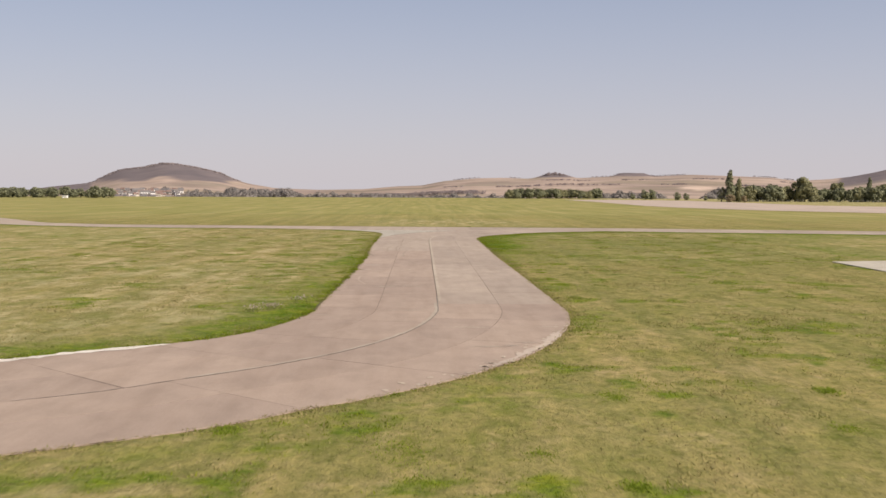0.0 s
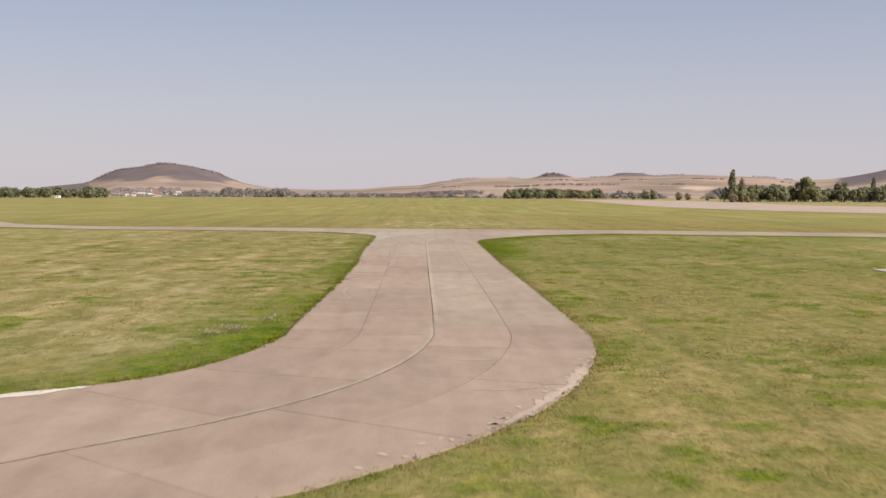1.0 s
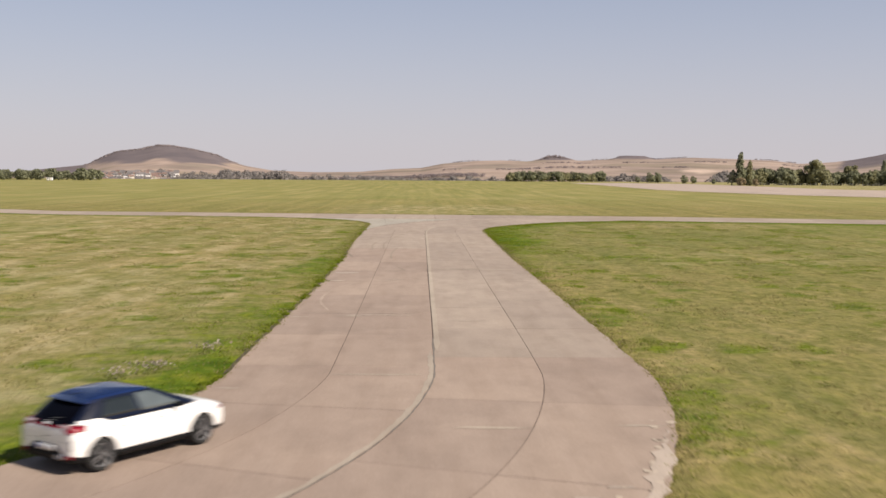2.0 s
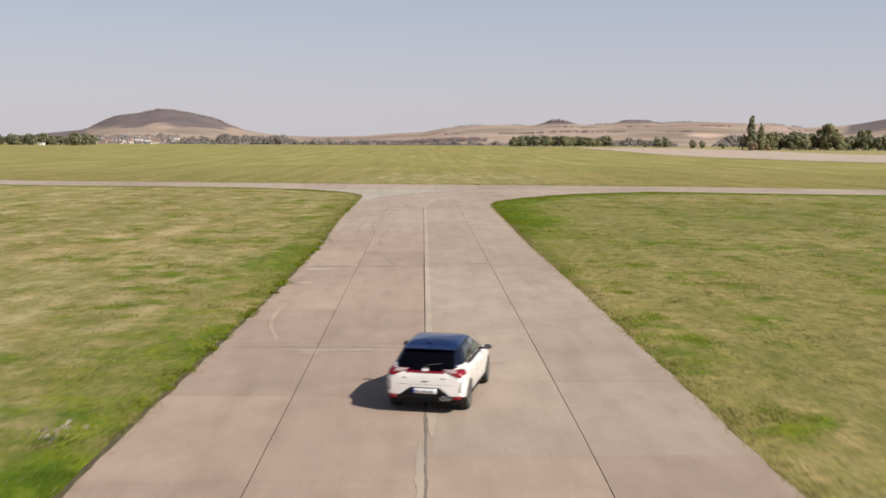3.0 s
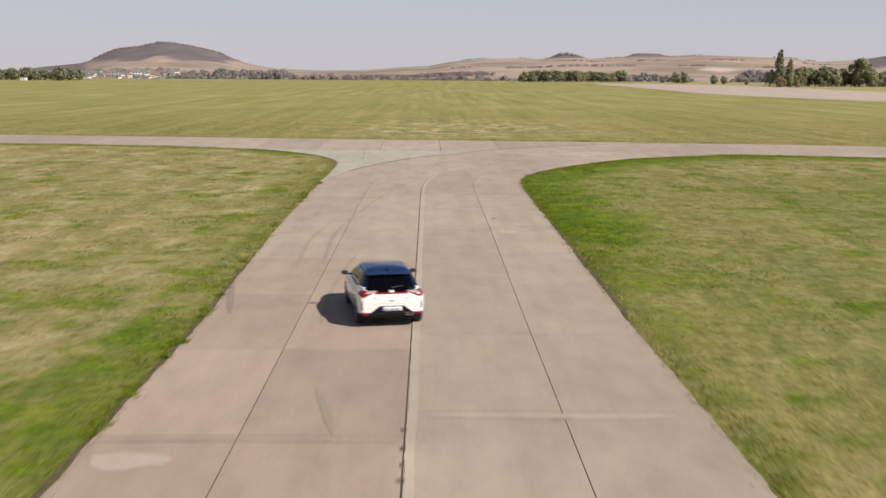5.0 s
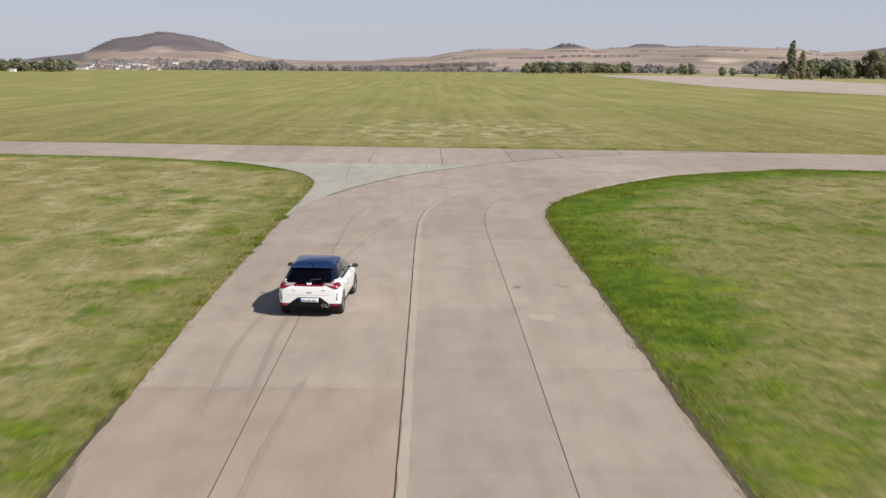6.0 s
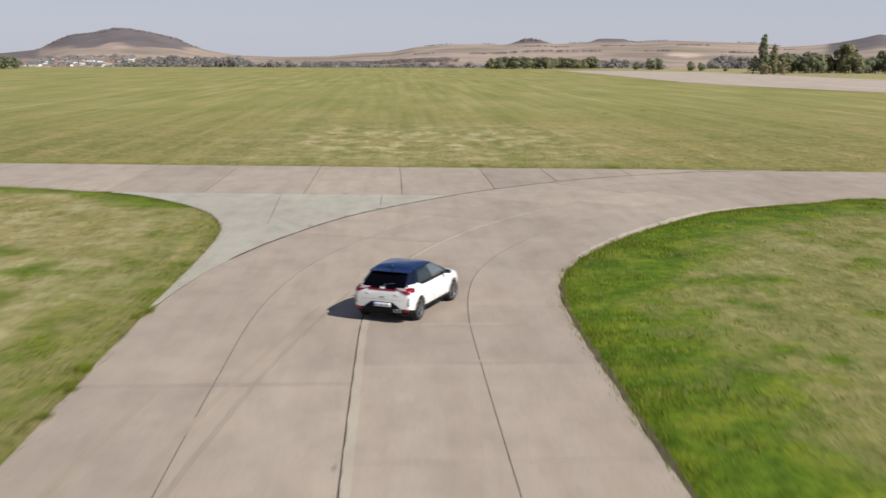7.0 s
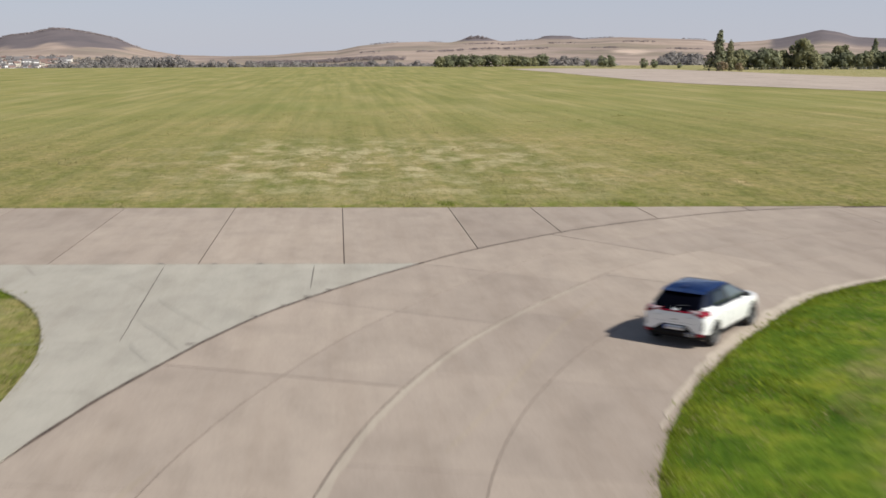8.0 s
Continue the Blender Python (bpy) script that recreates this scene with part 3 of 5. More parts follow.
def build_body():
    bm = bmesh.new()
    ys = sorted(set([-0.655, -0.65, -0.64, -0.62, -0.60, -0.56, -0.5, 3.25, 3.28, 3.33, 3.38, 3.42] + [round(v, 3) for v in np.linspace(-0.4, 3.2, 31)]))
    rings = [[bm.verts.new(p) for p in ring_body(y)] for y in ys]
    k = len(rings[0])
    for a, b in zip(rings, rings[1:]):
        for i in range(k):
            bm.faces.new((a[i], b[i], b[(i + 1) % k], a[(i + 1) % k]))
    bm.faces.new(rings[0])
    bm.faces.new(rings[-1][::-1])
    bmesh.ops.recalc_face_normals(bm, faces=bm.faces)
    ob = part("body_blank", bm, [M_WHITE, M_TRIM])
    cb = bmesh.new()
    for x in (-0.84, 0.84):
        for y in (0.0, 2.58):
            bmesh.ops.create_cone(cb, cap_ends=True, segments=40, radius1=0.365, radius2=0.365, depth=0.5, matrix=pose(x, y, 0.325, 0, 90, 0))
    cutter = part("cutter", cb, M_TRIM)
    mod = ob.modifiers.new("arches", "BOOLEAN")
    mod.object, mod.operation, mod.solver = cutter, "DIFFERENCE", "EXACT"
    dg = bpy.context.evaluated_depsgraph_get()
    me = bpy.data.meshes.new_from_object(ob.evaluated_get(dg))
    me.name = "body"
    for o in (ob, cutter):
        bpy.data.objects.remove(o)
    me.materials.clear()
    me.materials.append(M_WHITE)
    me.materials.append(M_TRIM)
    for p in me.polygons:
        c = p.center
        well = any(math.hypot(c.y - y, c.z - 0.325) < 0.362 for y in (0.0, 2.58)) and abs(c.x) < 0.86
        sill = c.z < 0.30 or (c.y < -0.3 and c.z < 0.40)
        p.material_index = 1 if well or sill else 0
        p.use_smooth = not well
    body = new("body", me)
    body.parent = car
    tagged(body, "white painted body shell")
    es = body.modifiers.new("crisp", "EDGE_SPLIT")
    es.split_angle = radians(38)
    return body


body = build_body()


def tree_of(ob):
    bm = bmesh.new()
    bm.from_mesh(ob.data)
    t = BVHTree.FromBMesh(bm)
    bm.free()
    return t


# the cabin: half width, rear and front end at each height
CZ = [0.93, 1.0, 1.1, 1.2, 1.3, 1.38, 1.42, 1.44]
CW = [0.80, 0.785, 0.745, 0.70, 0.65, 0.60, 0.55, 0.46]
CR = [-0.56, -0.53, -0.44, -0.33, -0.21, -0.09, 0.02, 0.18]
CF = [2.62, 2.42, 2.15, 1.90, 1.66, 1.44, 1.27, 1.02]
NEXP = 7.0


def cabin_ring(z, grow=0.0, k=64):
    w, r, f = np.interp(z, CZ, CW) + grow, np.interp(z, CZ, CR) - grow, np.interp(z, CZ, CF) + grow
    yc, ly = (r + f) / 2, (f - r) / 2
    out = []
    for i in range(k):
        a = 2 * math.pi * (i + 0.5) / k
        c, s = math.cos(a), math.sin(a)
        x, y = w * math.copysign(abs(c) ** (2 / NEXP), c), yc + ly * math.copysign(abs(s) ** (2 / NEXP), s)
        back = min(1.0, max(0.0, (0.9 - y) / 1.2))                  # the roof falls and narrows to the rear
        up = min(1.0, max(0.0, (z - 1.0) / 0.38))
        out.append((x * (1 - 0.035 * back * back * up), y, z - 0.055 * back * back * up))
    return out


def build_cabin():
    zs = list(np.linspace(0.93, 1.38, 12))
    bm = bmesh.new()
    rings = [[bm.verts.new(p) for p in cabin_ring(z)] for z in zs]
    k = len(rings[0])
    for a, b in zip(rings, rings[1:]):
        for i in range(k):
            bm.faces.new((a[i], a[(i + 1) % k], b[(i + 1) % k], b[i]))
    bm.faces.new(rings[0][::-1])
    cabin = part("cabin_frame", bm, M_PILLAR, car, "dark blue pillars and window frames", True)
    bm = bmesh.new()
    rings = [[bm.verts.new(p) for p in cabin_ring(z)] for z in (1.375, 1.40, 1.42, 1.435, 1.445)]
    for a, b in zip(rings, rings[1:]):
        for i in range(k):
            bm.faces.new((a[i], a[(i + 1) % k], b[(i + 1) % k], b[i]))
    cx = sum(v.co.y for v in rings[-1]) / k
    mid = bm.verts.new((0, cx, 1.452))
    for i in range(k):
        bm.faces.new((rings[-1][i], rings[-1][(i + 1) % k], mid))
    return cabin, part("roof", bm, M_NAVY, car, "glossy dark blue roof", True)


cabin, roof = build_cabin()
bvh_body, bvh_cabin = tree_of(body), tree_of(cabin)


def patch(name, bvh, us, vs, ray, material, parent, label="", proud=0.006, smooth=True):
    """A thin panel laid on a shell: ray(u, v) gives the place and the way of a ray towards it."""
    grid = []
    for v in vs:
        row = []
        for u in us:
            o, w = ray(u, v)
            hit, n, _, _ = bvh.ray_cast(Vector(o), Vector(w))
            if hit is None:
                hit, n = bvh.find_nearest(Vector(o))[:2]
            if n.dot(Vector(w)) > 0:
                n = -n
            row.append((hit, n))
        grid.append(row)
    bm = bmesh.new()
    top = [[bm.verts.new(h + n * proud) for h, n in r] for r in grid]
    low = [[bm.verts.new(h - n * 0.012) for h, n in r] for r in grid]
    for i in range(len(vs) - 1):
        for j in range(len(us) - 1):
            bm.faces.new((top[i][j], top[i][j + 1], top[i + 1][j + 1], top[i + 1][j]))
    rim = lambda g: [*g[0], *[r[-1] for r in g[1:]], *g[-1][-2::-1], *[r[0] for r in g[-2:0:-1]]]
    a, b = rim(top), rim(low)
    for i in range(len(a)):
        j = (i + 1) % len(a)
        bm.faces.new((a[j], a[i], b[i], b[j]))
    bmesh.ops.recalc_face_normals(bm, faces=bm.faces)
    return part(name, bm, material, parent, label, smooth)


def rear(u, v):
    return (u, -2.0, v), (0, 1, 0)


def shear(lo0, lo1, hi0, hi1, z0, z1):
    """Rear rays over a trapezoid; u in 0..1."""
    def f(u, v):
        k = (v - z0) / (z1 - z0)
        x = (lo0 + (lo1 - lo0) * u) * (1 - k) + (hi0 + (hi1 - hi0) * u) * k
        return rear(x, v)
    return f


S = np.linspace(0, 1, 13)
patch("window_surround", bvh_body, S, np.linspace(0.928, 0.985, 5), shear(-0.50, 0.50, -0.66, 0.66, 0.928, 0.985), M_GLASS_DARK, car, "gloss black panel under the rear window", 0.010)
patch("rear_window", bvh_cabin, S, np.linspace(0.955, 1.322, 8), shear(-0.735, 0.735, -0.625, 0.625, 0.955, 1.322), M_GLASS_DARK, car, "black tinted rear window")
# side windows: doors, and the kink of the rear quarter
for side in (-1, 1):
    def flank(y_lo0, y_lo1, y_hi0, y_hi1, z0, z1):
        def f(u, v):
            k = (v - z0) / (z1 - z0)
            y = (y_lo0 + (y_lo1 - y_lo0) * u) * (1 - k) + (y_hi0 + (y_hi1 - y_hi0) * u) * k
            return (side * 2.0, y, v), (-side, 0, 0)
        return f
    patch("rear_door_window", bvh_cabin, S, np.linspace(1.02, 1.325, 6), flank(0.02, 0.98, 0.26, 0.90, 1.02, 1.325), M_GLASS_SIDE, car, "tinted side window", 0.004)
    patch("front_door_window", bvh_cabin, S, np.linspace(1.0, 1.345, 6), flank(1.05, 2.05, 0.97, 1.36, 1.0, 1.345), M_GLASS_FRONT, car, "tinted side window", 0.004)
    patch("rear_pillar", bvh_cabin, S, np.linspace(0.95, 1.03, 4), flank(-0.44, 0.25, -0.42, 0.02, 0.95, 1.03), M_WHITE, car, "white painted rear pillar", 0.008)
    # lamps that wrap round the corner
    lamp = patch("tail_lamp", bvh_body, np.linspace(0, 1, 10), np.linspace(0.815, 0.962, 6),
                 shear(side * 0.72, side * 0.80, side * 0.33, side * 0.80, 0.815, 0.962), M_RED, car, "angular red and clear tail lamp", 0.014)
    patch("lamp_insert", bvh_body, np.linspace(0, 1, 8), np.linspace(0.895, 0.958, 4),
          shear(side * 0.53, side * 0.70, side * 0.38, side * 0.64, 0.895, 0.958), M_CLEAR, lamp, "clear lamp insert", 0.019)
    patch("lamp_flank", bvh_body, np.linspace(-0.585, -0.36, 8), np.linspace(0.855, 0.945, 5),
          lambda u, v: ((side * 2.0, u * (1 - (v - 0.855) * 2.0) if u > -0.4 else u, v), (-side, 0, 0)), M_RED, lamp, "", 0.012)
    patch("reflector", bvh_body, np.linspace(0, 1, 6), np.linspace(0.335, 0.41, 3), shear(side * 0.60, side * 0.775, side * 0.66, side * 0.785, 0.335, 0.41), M_RED, car, "red bumper reflector", 0.016)
    patch("air_slit", bvh_body, np.linspace(0, 1, 3), np.linspace(0.50, 0.72, 5), shear(side * 0.755, side * 0.785, side * 0.775, side * 0.79, 0.50, 0.72), M_TRIM, car, "black bumper slit", 0.008)
    patch("door_seam", bvh_body, np.linspace(0.995, 1.005, 2), np.linspace(0.32, 0.93, 9), lambda u, v: ((side * 2.0, u, v), (-side, 0, 0)), M_TRIM, car, "door gap", 0.002)
    patch("door_seam", bvh_body, np.linspace(0.0, 1.0, 2), np.linspace(0.62, 0.93, 9), lambda u, v: ((side * 2.0, 0.26 + u * 0.01 - (v - 0.62) * 0.3, v), (-side, 0, 0)), M_TRIM, car, "door gap", 0.002)
    for hy in (0.42, 1.38):
        patch("door_handle", bvh_body, np.linspace(hy, hy + 0.2, 6), np.linspace(0.80, 0.835, 3), lambda u, v: ((side * 2.0, u, v), (-side, 0, 0)), M_WHITE, car, "white door handle", 0.028)
    patch("side_skirt", bvh_body, np.linspace(0.38, 2.2, 16), np.linspace(0.215, 0.31, 4), lambda u, v: ((side * 2.0, u, v), (-side, 0, 0)), M_TRIM, car, "black side skirt", 0.02)
    patch("headlamp", bvh_body, np.linspace(3.0, 3.3, 7), np.linspace(0.68, 0.75, 4), lambda u, v: ((side * 2.0, u, v), (-side, 0, 0)), M_CLEAR, car, "clear headlamp", 0.01)

patch("light_bar", bvh_body, np.linspace(-0.42, 0.42, 13), np.linspace(0.888, 0.926, 3), rear, M_RED, car, "red light strip across the tailgate", 0.012)
patch("diffuser", bvh_body, np.linspace(-0.81, 0.81, 21), np.linspace(0.22, 0.405, 6), rear, M_TRIM, car, "black rear diffuser", 0.014)
niche = patch("plate_niche", bvh_body, S, np.linspace(0.40, 0.575, 5), shear(-0.56, 0.56, -0.32, 0.32, 0.40, 0.575), M_TRIM, car, "black plate surround", 0.012)
plate_ob = patch("number_plate", bvh_body, np.linspace(-0.26, 0.26, 7), np.linspace(0.445, 0.555, 3), rear, M_PLATE, car, "white number plate with a blue end", 0.024)
patch("plate_end", bvh_body, np.linspace(-0.26, -0.215, 3), np.linspace(0.447, 0.553, 3), rear, M_BLUE, plate_ob, "blue plate end", 0.027)
for x0, x1 in ((-0.18, -0.09), (-0.05, 0.06), (0.10, 0.21)):
    patch("plate_bar", bvh_body, np.linspace(x0, x1, 3), np.linspace(0.482, 0.518, 3), rear, M_INK, plate_ob, "", 0.026)
patch("badge_shape", bvh_body, S * 0.13 - 0.065, np.linspace(0.92, 0.965, 3), rear, M_BADGE, car, "plain oval chrome shape", 0.02)
patch("tailgate_seam", bvh_body, np.linspace(-0.60, 0.60, 13), np.linspace(0.635, 0.639, 2), rear, M_TRIM, car, "tailgate gap", 0.001)
patch("tailgate_pull", bvh_body, np.linspace(-0.07, 0.07, 3), np.linspace(0.70, 0.715, 2), rear, M_TRIM, car, "", 0.008)
for x in (-0.42, 0.42):
    patch("tailgate_mark", bvh_body, np.linspace(x - 0.06, x + 0.06, 3), np.linspace(0.775, 0.795, 2), rear, M_LETTER, car, "plain silver bar", 0.008)
patch("windscreen", bvh_cabin, S, np.linspace(1.0, 1.36, 8), lambda u, v: ((u * 2 - 1) * (0.66 - (v - 1.0) * 0.45), 6.0, v) and (((u * 2 - 1) * (0.66 - (v - 1.0) * 0.45), 6.0, v), (0, -1, 0)), M_GLASS_DARK, car, "dark windscreen", 0.004)
patch("grille", bvh_body, np.linspace(-0.45, 0.45, 9), np.linspace(0.36, 0.60, 4), lambda u, v: ((u, 6.0, v), (0, -1, 0)), M_TRIM, car, "black front grille", 0.01)


def small_parts():
    bm = bmesh.new()                                  # spoiler over the rear window
    prof = [(-0.25, 1.325), (-0.255, 1.34), (0.04, 1.385), (0.08, 1.36), (-0.06, 1.322)]
    rows = []
    for x in np.linspace(-0.585, 0.585, 11):
        bend = 0.08 * (abs(x) / 0.585) ** 3
        rows.append([bm.verts.new((x, y + bend, z - bend * 0.25)) for y, z in prof])
    for a, b in zip(rows, rows[1:]):
        for i in range(5):
            bm.faces.new((a[i], b[i], b[(i + 1) % 5], a[(i + 1) % 5]))
    bm.faces.new(rows[0])
    bm.faces.new(rows[-1][::-1])
    bmesh.ops.recalc_face_normals(bm, faces=bm.faces)
    part("spoiler", bm, M_NAVY, car, "dark blue roof spoiler")
    bm = bmesh.new()                                  # fin aerial
    fin = [bm.verts.new(p) for p in ((0.02, -0.02, 1.43), (-0.02, -0.02, 1.43), (-0.02, 0.17, 1.43), (0.02, 0.17, 1.43), (0.006, -0.015, 1.505), (-0.006, -0.015, 1.505), (0, 0.03, 1.50))]
    for f in ((0, 3, 6, 4), (1, 5, 6, 2), (0, 4, 5, 1), (4, 6, 5), (3, 2, 6), (0, 1, 2, 3)):
        bm.faces.new([fin[i] for i in f])
    bmesh.ops.recalc_face_normals(bm, faces=bm.faces)
    part("aerial", bm, M_NAVY, car, "shark fin aerial")
    bm = bmesh.new()                                  # rear wiper
    m = Matrix.Translation((0.16, -0.505, 1.055)) @ pose(0, 0, 0, 0, -8, 0)
    bmesh.ops.create_cube(bm, size=1, matrix=m @ Matrix.Diagonal((0.32, 0.016, 0.012, 1)))
    part("wiper", bm, M_WIPER, car, "rear wiper arm")
    for s in (-1, 1):                                 # mirrors
        bm = bmesh.new()
        bmesh.ops.create_uvsphere(bm, u_segments=14, v_segments=8, radius=1, matrix=Matrix.Translation((s * 0.965, 1.86, 1.02)) @ Matrix.Diagonal((0.10, 0.07, 0.062, 1)))
        for v in bm.verts:
            if v.co.y < 1.83:
                v.co.y = 1.83
        mir = part("mirror", bm, M_TRIM, car, "black door mirror", True)
        bm = bmesh.new()
        box(bm, min(s * 0.78, s * 0.90), max(s * 0.78, s * 0.90), 1.85, 1.90, 0.965, 0.995)
        part("mirror_arm", bm, M_TRIM, mir)
        bm = bmesh.new()
        box(bm, s * 0.965 - 0.085, s * 0.965 + 0.085, 1.823, 1.829, 0.975, 1.065)
        part("mirror_glass", bm, M_GLASS_SIDE, mir, "mirror glass")
    for x in (0.40, 0.52):                            # twin exhaust
        bm = bmesh.new()
        ring = []
        for y, r in ((-0.56, 0.05), (-0.69, 0.052), (-0.69, 0.042), (-0.58, 0.04)):
            ring.append([bm.verts.new((x + r * math.cos(a), y, 0.36 + r * math.sin(a))) for a in np.linspace(0, 2 * math.pi, 18, endpoint=False)])
        for a, b in zip(ring, ring[1:]):
            for i in range(18):
                bm.faces.new((a[i], b[i], b[(i + 1) % 18], a[(i + 1) % 18]))
        bmesh.ops.recalc_face_normals(bm, faces=bm.faces)
        part("exhaust_pipe", bm, M_CHROME, car, "round chrome exhaust pipe", True)


small_parts()


def lathe(bm, prof, k=40):
    """Rings round the x axis from (x, radius) pairs."""
    rings = [[bm.verts.new((x, r * math.cos(a), r * math.sin(a))) for a in np.linspace(0, 2 * math.pi, k, endpoint=False)] for x, r in prof]
    for a, b in zip(rings, rings[1:]):
        for i in range(k):
            bm.faces.new((a[i], b[i], b[(i + 1) % k], a[(i + 1) % k]))
    return rings


def build_wheel(out):
    wheel = holder("wheel")
    wheel.parent = car
    tagged(wheel, "black tyre on a grey spoked alloy rim")
    bm = bmesh.new()
    lathe(bm, [(-0.09, 0.225), (-0.105, 0.25), (-0.108, 0.29), (-0.09, 0.316), (-0.04, 0.322), (0.04, 0.322), (0.09, 0.316), (0.108, 0.29), (0.105, 0.25), (0.09, 0.225)])
    bmesh.ops.recalc_face_normals(bm, faces=bm.faces)
    part("tyre", bm, M_TYRE, wheel, "black rubber tyre", True)
    bm = bmesh.new()
    lathe(bm, [(-0.08, 0.225), (0.06, 0.215), (0.095, 0.238), (0.10, 0.228), (0.08, 0.21), (-0.02, 0.20)])
    bmesh.ops.recalc_face_normals(bm, faces=bm.faces)
    rim = part("rim", bm, M_RIM, wheel, "grey alloy rim", True)
    bm = bmesh.new()
    lathe(bm, [(0.02, 0.205), (0.02, 0.001)])
    part("brake_disc", bm, M_TRIM, wheel)
    for i in range(5):
        for d in (-11, 11):
            bm = bmesh.new()
            m = pose(0.075, 0, 0, 72 * i + d) @ Matrix.Translation((0, 0, 0.125)) @ Matrix.Diagonal((0.035, 0.026, 0.20, 1))
            bmesh.ops.create_cube(bm, size=1, matrix=m)
            part("spoke", bm, M_RIM, rim)
    bm = bmesh.new()
    bmesh.ops.create_cone(bm, cap_ends=True, segments=20, radius1=0.05, radius2=0.042, depth=0.05, matrix=pose(0.08, 0, 0, 0, 90, 0))
    part("hub_cap", bm, M_RIM, rim)
    return wheel


wheel_a = build_wheel(1)
WHEELS = [(wheel_a, 0.765, 0.0, 0)]
for x, y, turn in ((-0.765, 0.0, 180), (0.765, 2.58, 0), (-0.765, 2.58, 180)):
    WHEELS.append((copy_thing(wheel_a, pose(x, y, 0.322)), x, y, turn))

CAR_ROWS = [(t, pose(x, y, TOP + 0.004, 0, 0, h)) for t, x, y, h in CAR_PATH]


def wheel_rows(x, y, turn):
    """The wheel's roll, a little under the true rate so that no step reaches a quarter turn."""
    pts, _ = np.array([(p[1], p[2]) for p in CAR_PATH]), 0
    ts = np.array([p[0] for p in CAR_PATH])
    run = np.r_[0, np.cumsum(np.hypot(*np.diff(pts, axis=0).T))]
    head = np.array([p[3] for p in CAR_PATH])
    rows = []
    for i in range(241):
        t = i / 30
        roll = math.degrees(np.interp(t, ts, run) / 0.322) * 0.72
        steer = 0.0
        if y > 1:
            rate = (np.interp(t + 0.15, ts, head) - np.interp(t - 0.15, ts, head)) / 0.3
            steer = max(-14, min(14, rate * 0.22))
        sign = -1 if turn else 1
        rows.append((t, pose(x, y, 0.322, 0, 0, steer) @ pose(0, 0, 0, 0, 0, turn) @ pose(0, 0, 0, -roll * sign)))
    return rows

# ---- marks on the concrete ----
M_SEAM = concrete_material("pale_seam_concrete", (0.46, 0.395, 0.325))
M_CHIP = concrete_material("chipped_white_concrete", (0.56, 0.48, 0.39))
M_ARC = concrete_material("arc_rubber", (0.362, 0.30, 0.246))
M_RUBBER = concrete_material("dark_rubbed_rubber", (0.315, 0.26, 0.21))
M_TRACK = concrete_material("faint_pale_track", (0.428, 0.346, 0.286))
M_FAINT = concrete_material("faint_grey_rubber", (0.41, 0.382, 0.33))
M_SEAL = plain("worn_grey_sealant", (0.19, 0.165, 0.14), 0.9, 0, 0.3, 4)
M_CHALK = concrete_material("chalky_white_concrete", (0.80, 0.75, 0.68))
M_WORN = concrete_material("worn_pale_concrete", (0.49, 0.415, 0.352))
M_SKID = concrete_material("rubbed_rubber", (0.392, 0.325, 0.262))


def ribbon(name, pts, width, material, label, category="stain", z=0.008, ragged=0.0, seed=1, kind="", ease=3.0):
    p, _ = spline(pts, 0.35)
    t = np.gradient(p, axis=0)
    t /= np.linalg.norm(t, axis=1)[:, None]
    n = np.c_[t[:, 1], -t[:, 0]]
    rng = np.random.RandomState(seed)
    taper = np.clip(np.minimum(np.arange(len(p)), np.arange(len(p))[::-1]) / ease + 0.25 * (ease < 4), 0, 1)[:, None]
    a = p - n * (width / 2 * taper + rng.uniform(-ragged, ragged, (len(p), 1)))
    b = p + n * (width / 2 * taper + rng.uniform(-ragged, ragged, (len(p), 1)))
    k = len(p)
    verts = [(*q, TOP + z) for q in a] + [(*q, TOP + z) for q in b]
    faces = [(i, i + k, i + k + 1, i + 1) for i in range(k - 1)]
    return tagged(from_arrays(name, verts, faces, material), label, category, kind=kind)


def bound_line(k, i0, i1, off=0.0):
    sel = (index >= i0) & (index <= i1)
    return [tuple(q) for q in (BOUND[k] + normal * off)[sel][::3]]


ribbon("seam_strip", bound_line(2, 9, 19.5, 0.12), 0.19, M_SEAM, "pale concrete strip beside the tarred middle joint", "pavement", 0.006, 0.02, 3, "structure")
ribbon("seam_strip", bound_line(2, 4, 9, -0.10), 0.15, M_SEAM, "pale concrete strip beside the tarred middle joint", "pavement", 0.005, 0.05, 4, "structure")
for n_, pts in enumerate(([(-5.0, 10.2), (-5.35, 12), (-5.7, 14.5)], [(-4.0, 17.0), (-4.25, 22.5), (-3.95, 27.5)],
                          [(-3.2, 17.5), (-3.4, 24.0), (-3.2, 28.0)], [(-1.95, 3.3), (-1.6, 1.8), (-1.3, 0.2)],
                          [(-4.9, 30), (-4.7, 33), (-4.2, 37)],
                          [(-3.9, 41), (-3.3, 47), (-2.1, 51.5)], [(3.2, 51.6), (4.97, 55.3), (7.0, 60.0), (9.2, 64.1)],
                          [(-2.4, 9), (-2.5, 14), (-2.2, 20)],
                          [(-3.98, 27), (-3.75, 29.5), (-2.8, 36.5), (-1.2, 45)], [(-3.23, 27.5), (-2.9, 31), (-1.9, 39), (-0.4, 47)])):
    ribbon("skid_mark", pts, (0.20, 0.16, 0.14, 0.17, 0.22, 0.12, 0.12, 0.14, 0.15, 0.13)[n_], M_RUBBER if n_ in (0, 3) else M_ARC if n_ in (1, 2) else M_SKID, "dark rubber skid mark across the concrete", "skid mark", 0.004 + 0.0004 * n_, 0.02, n_)
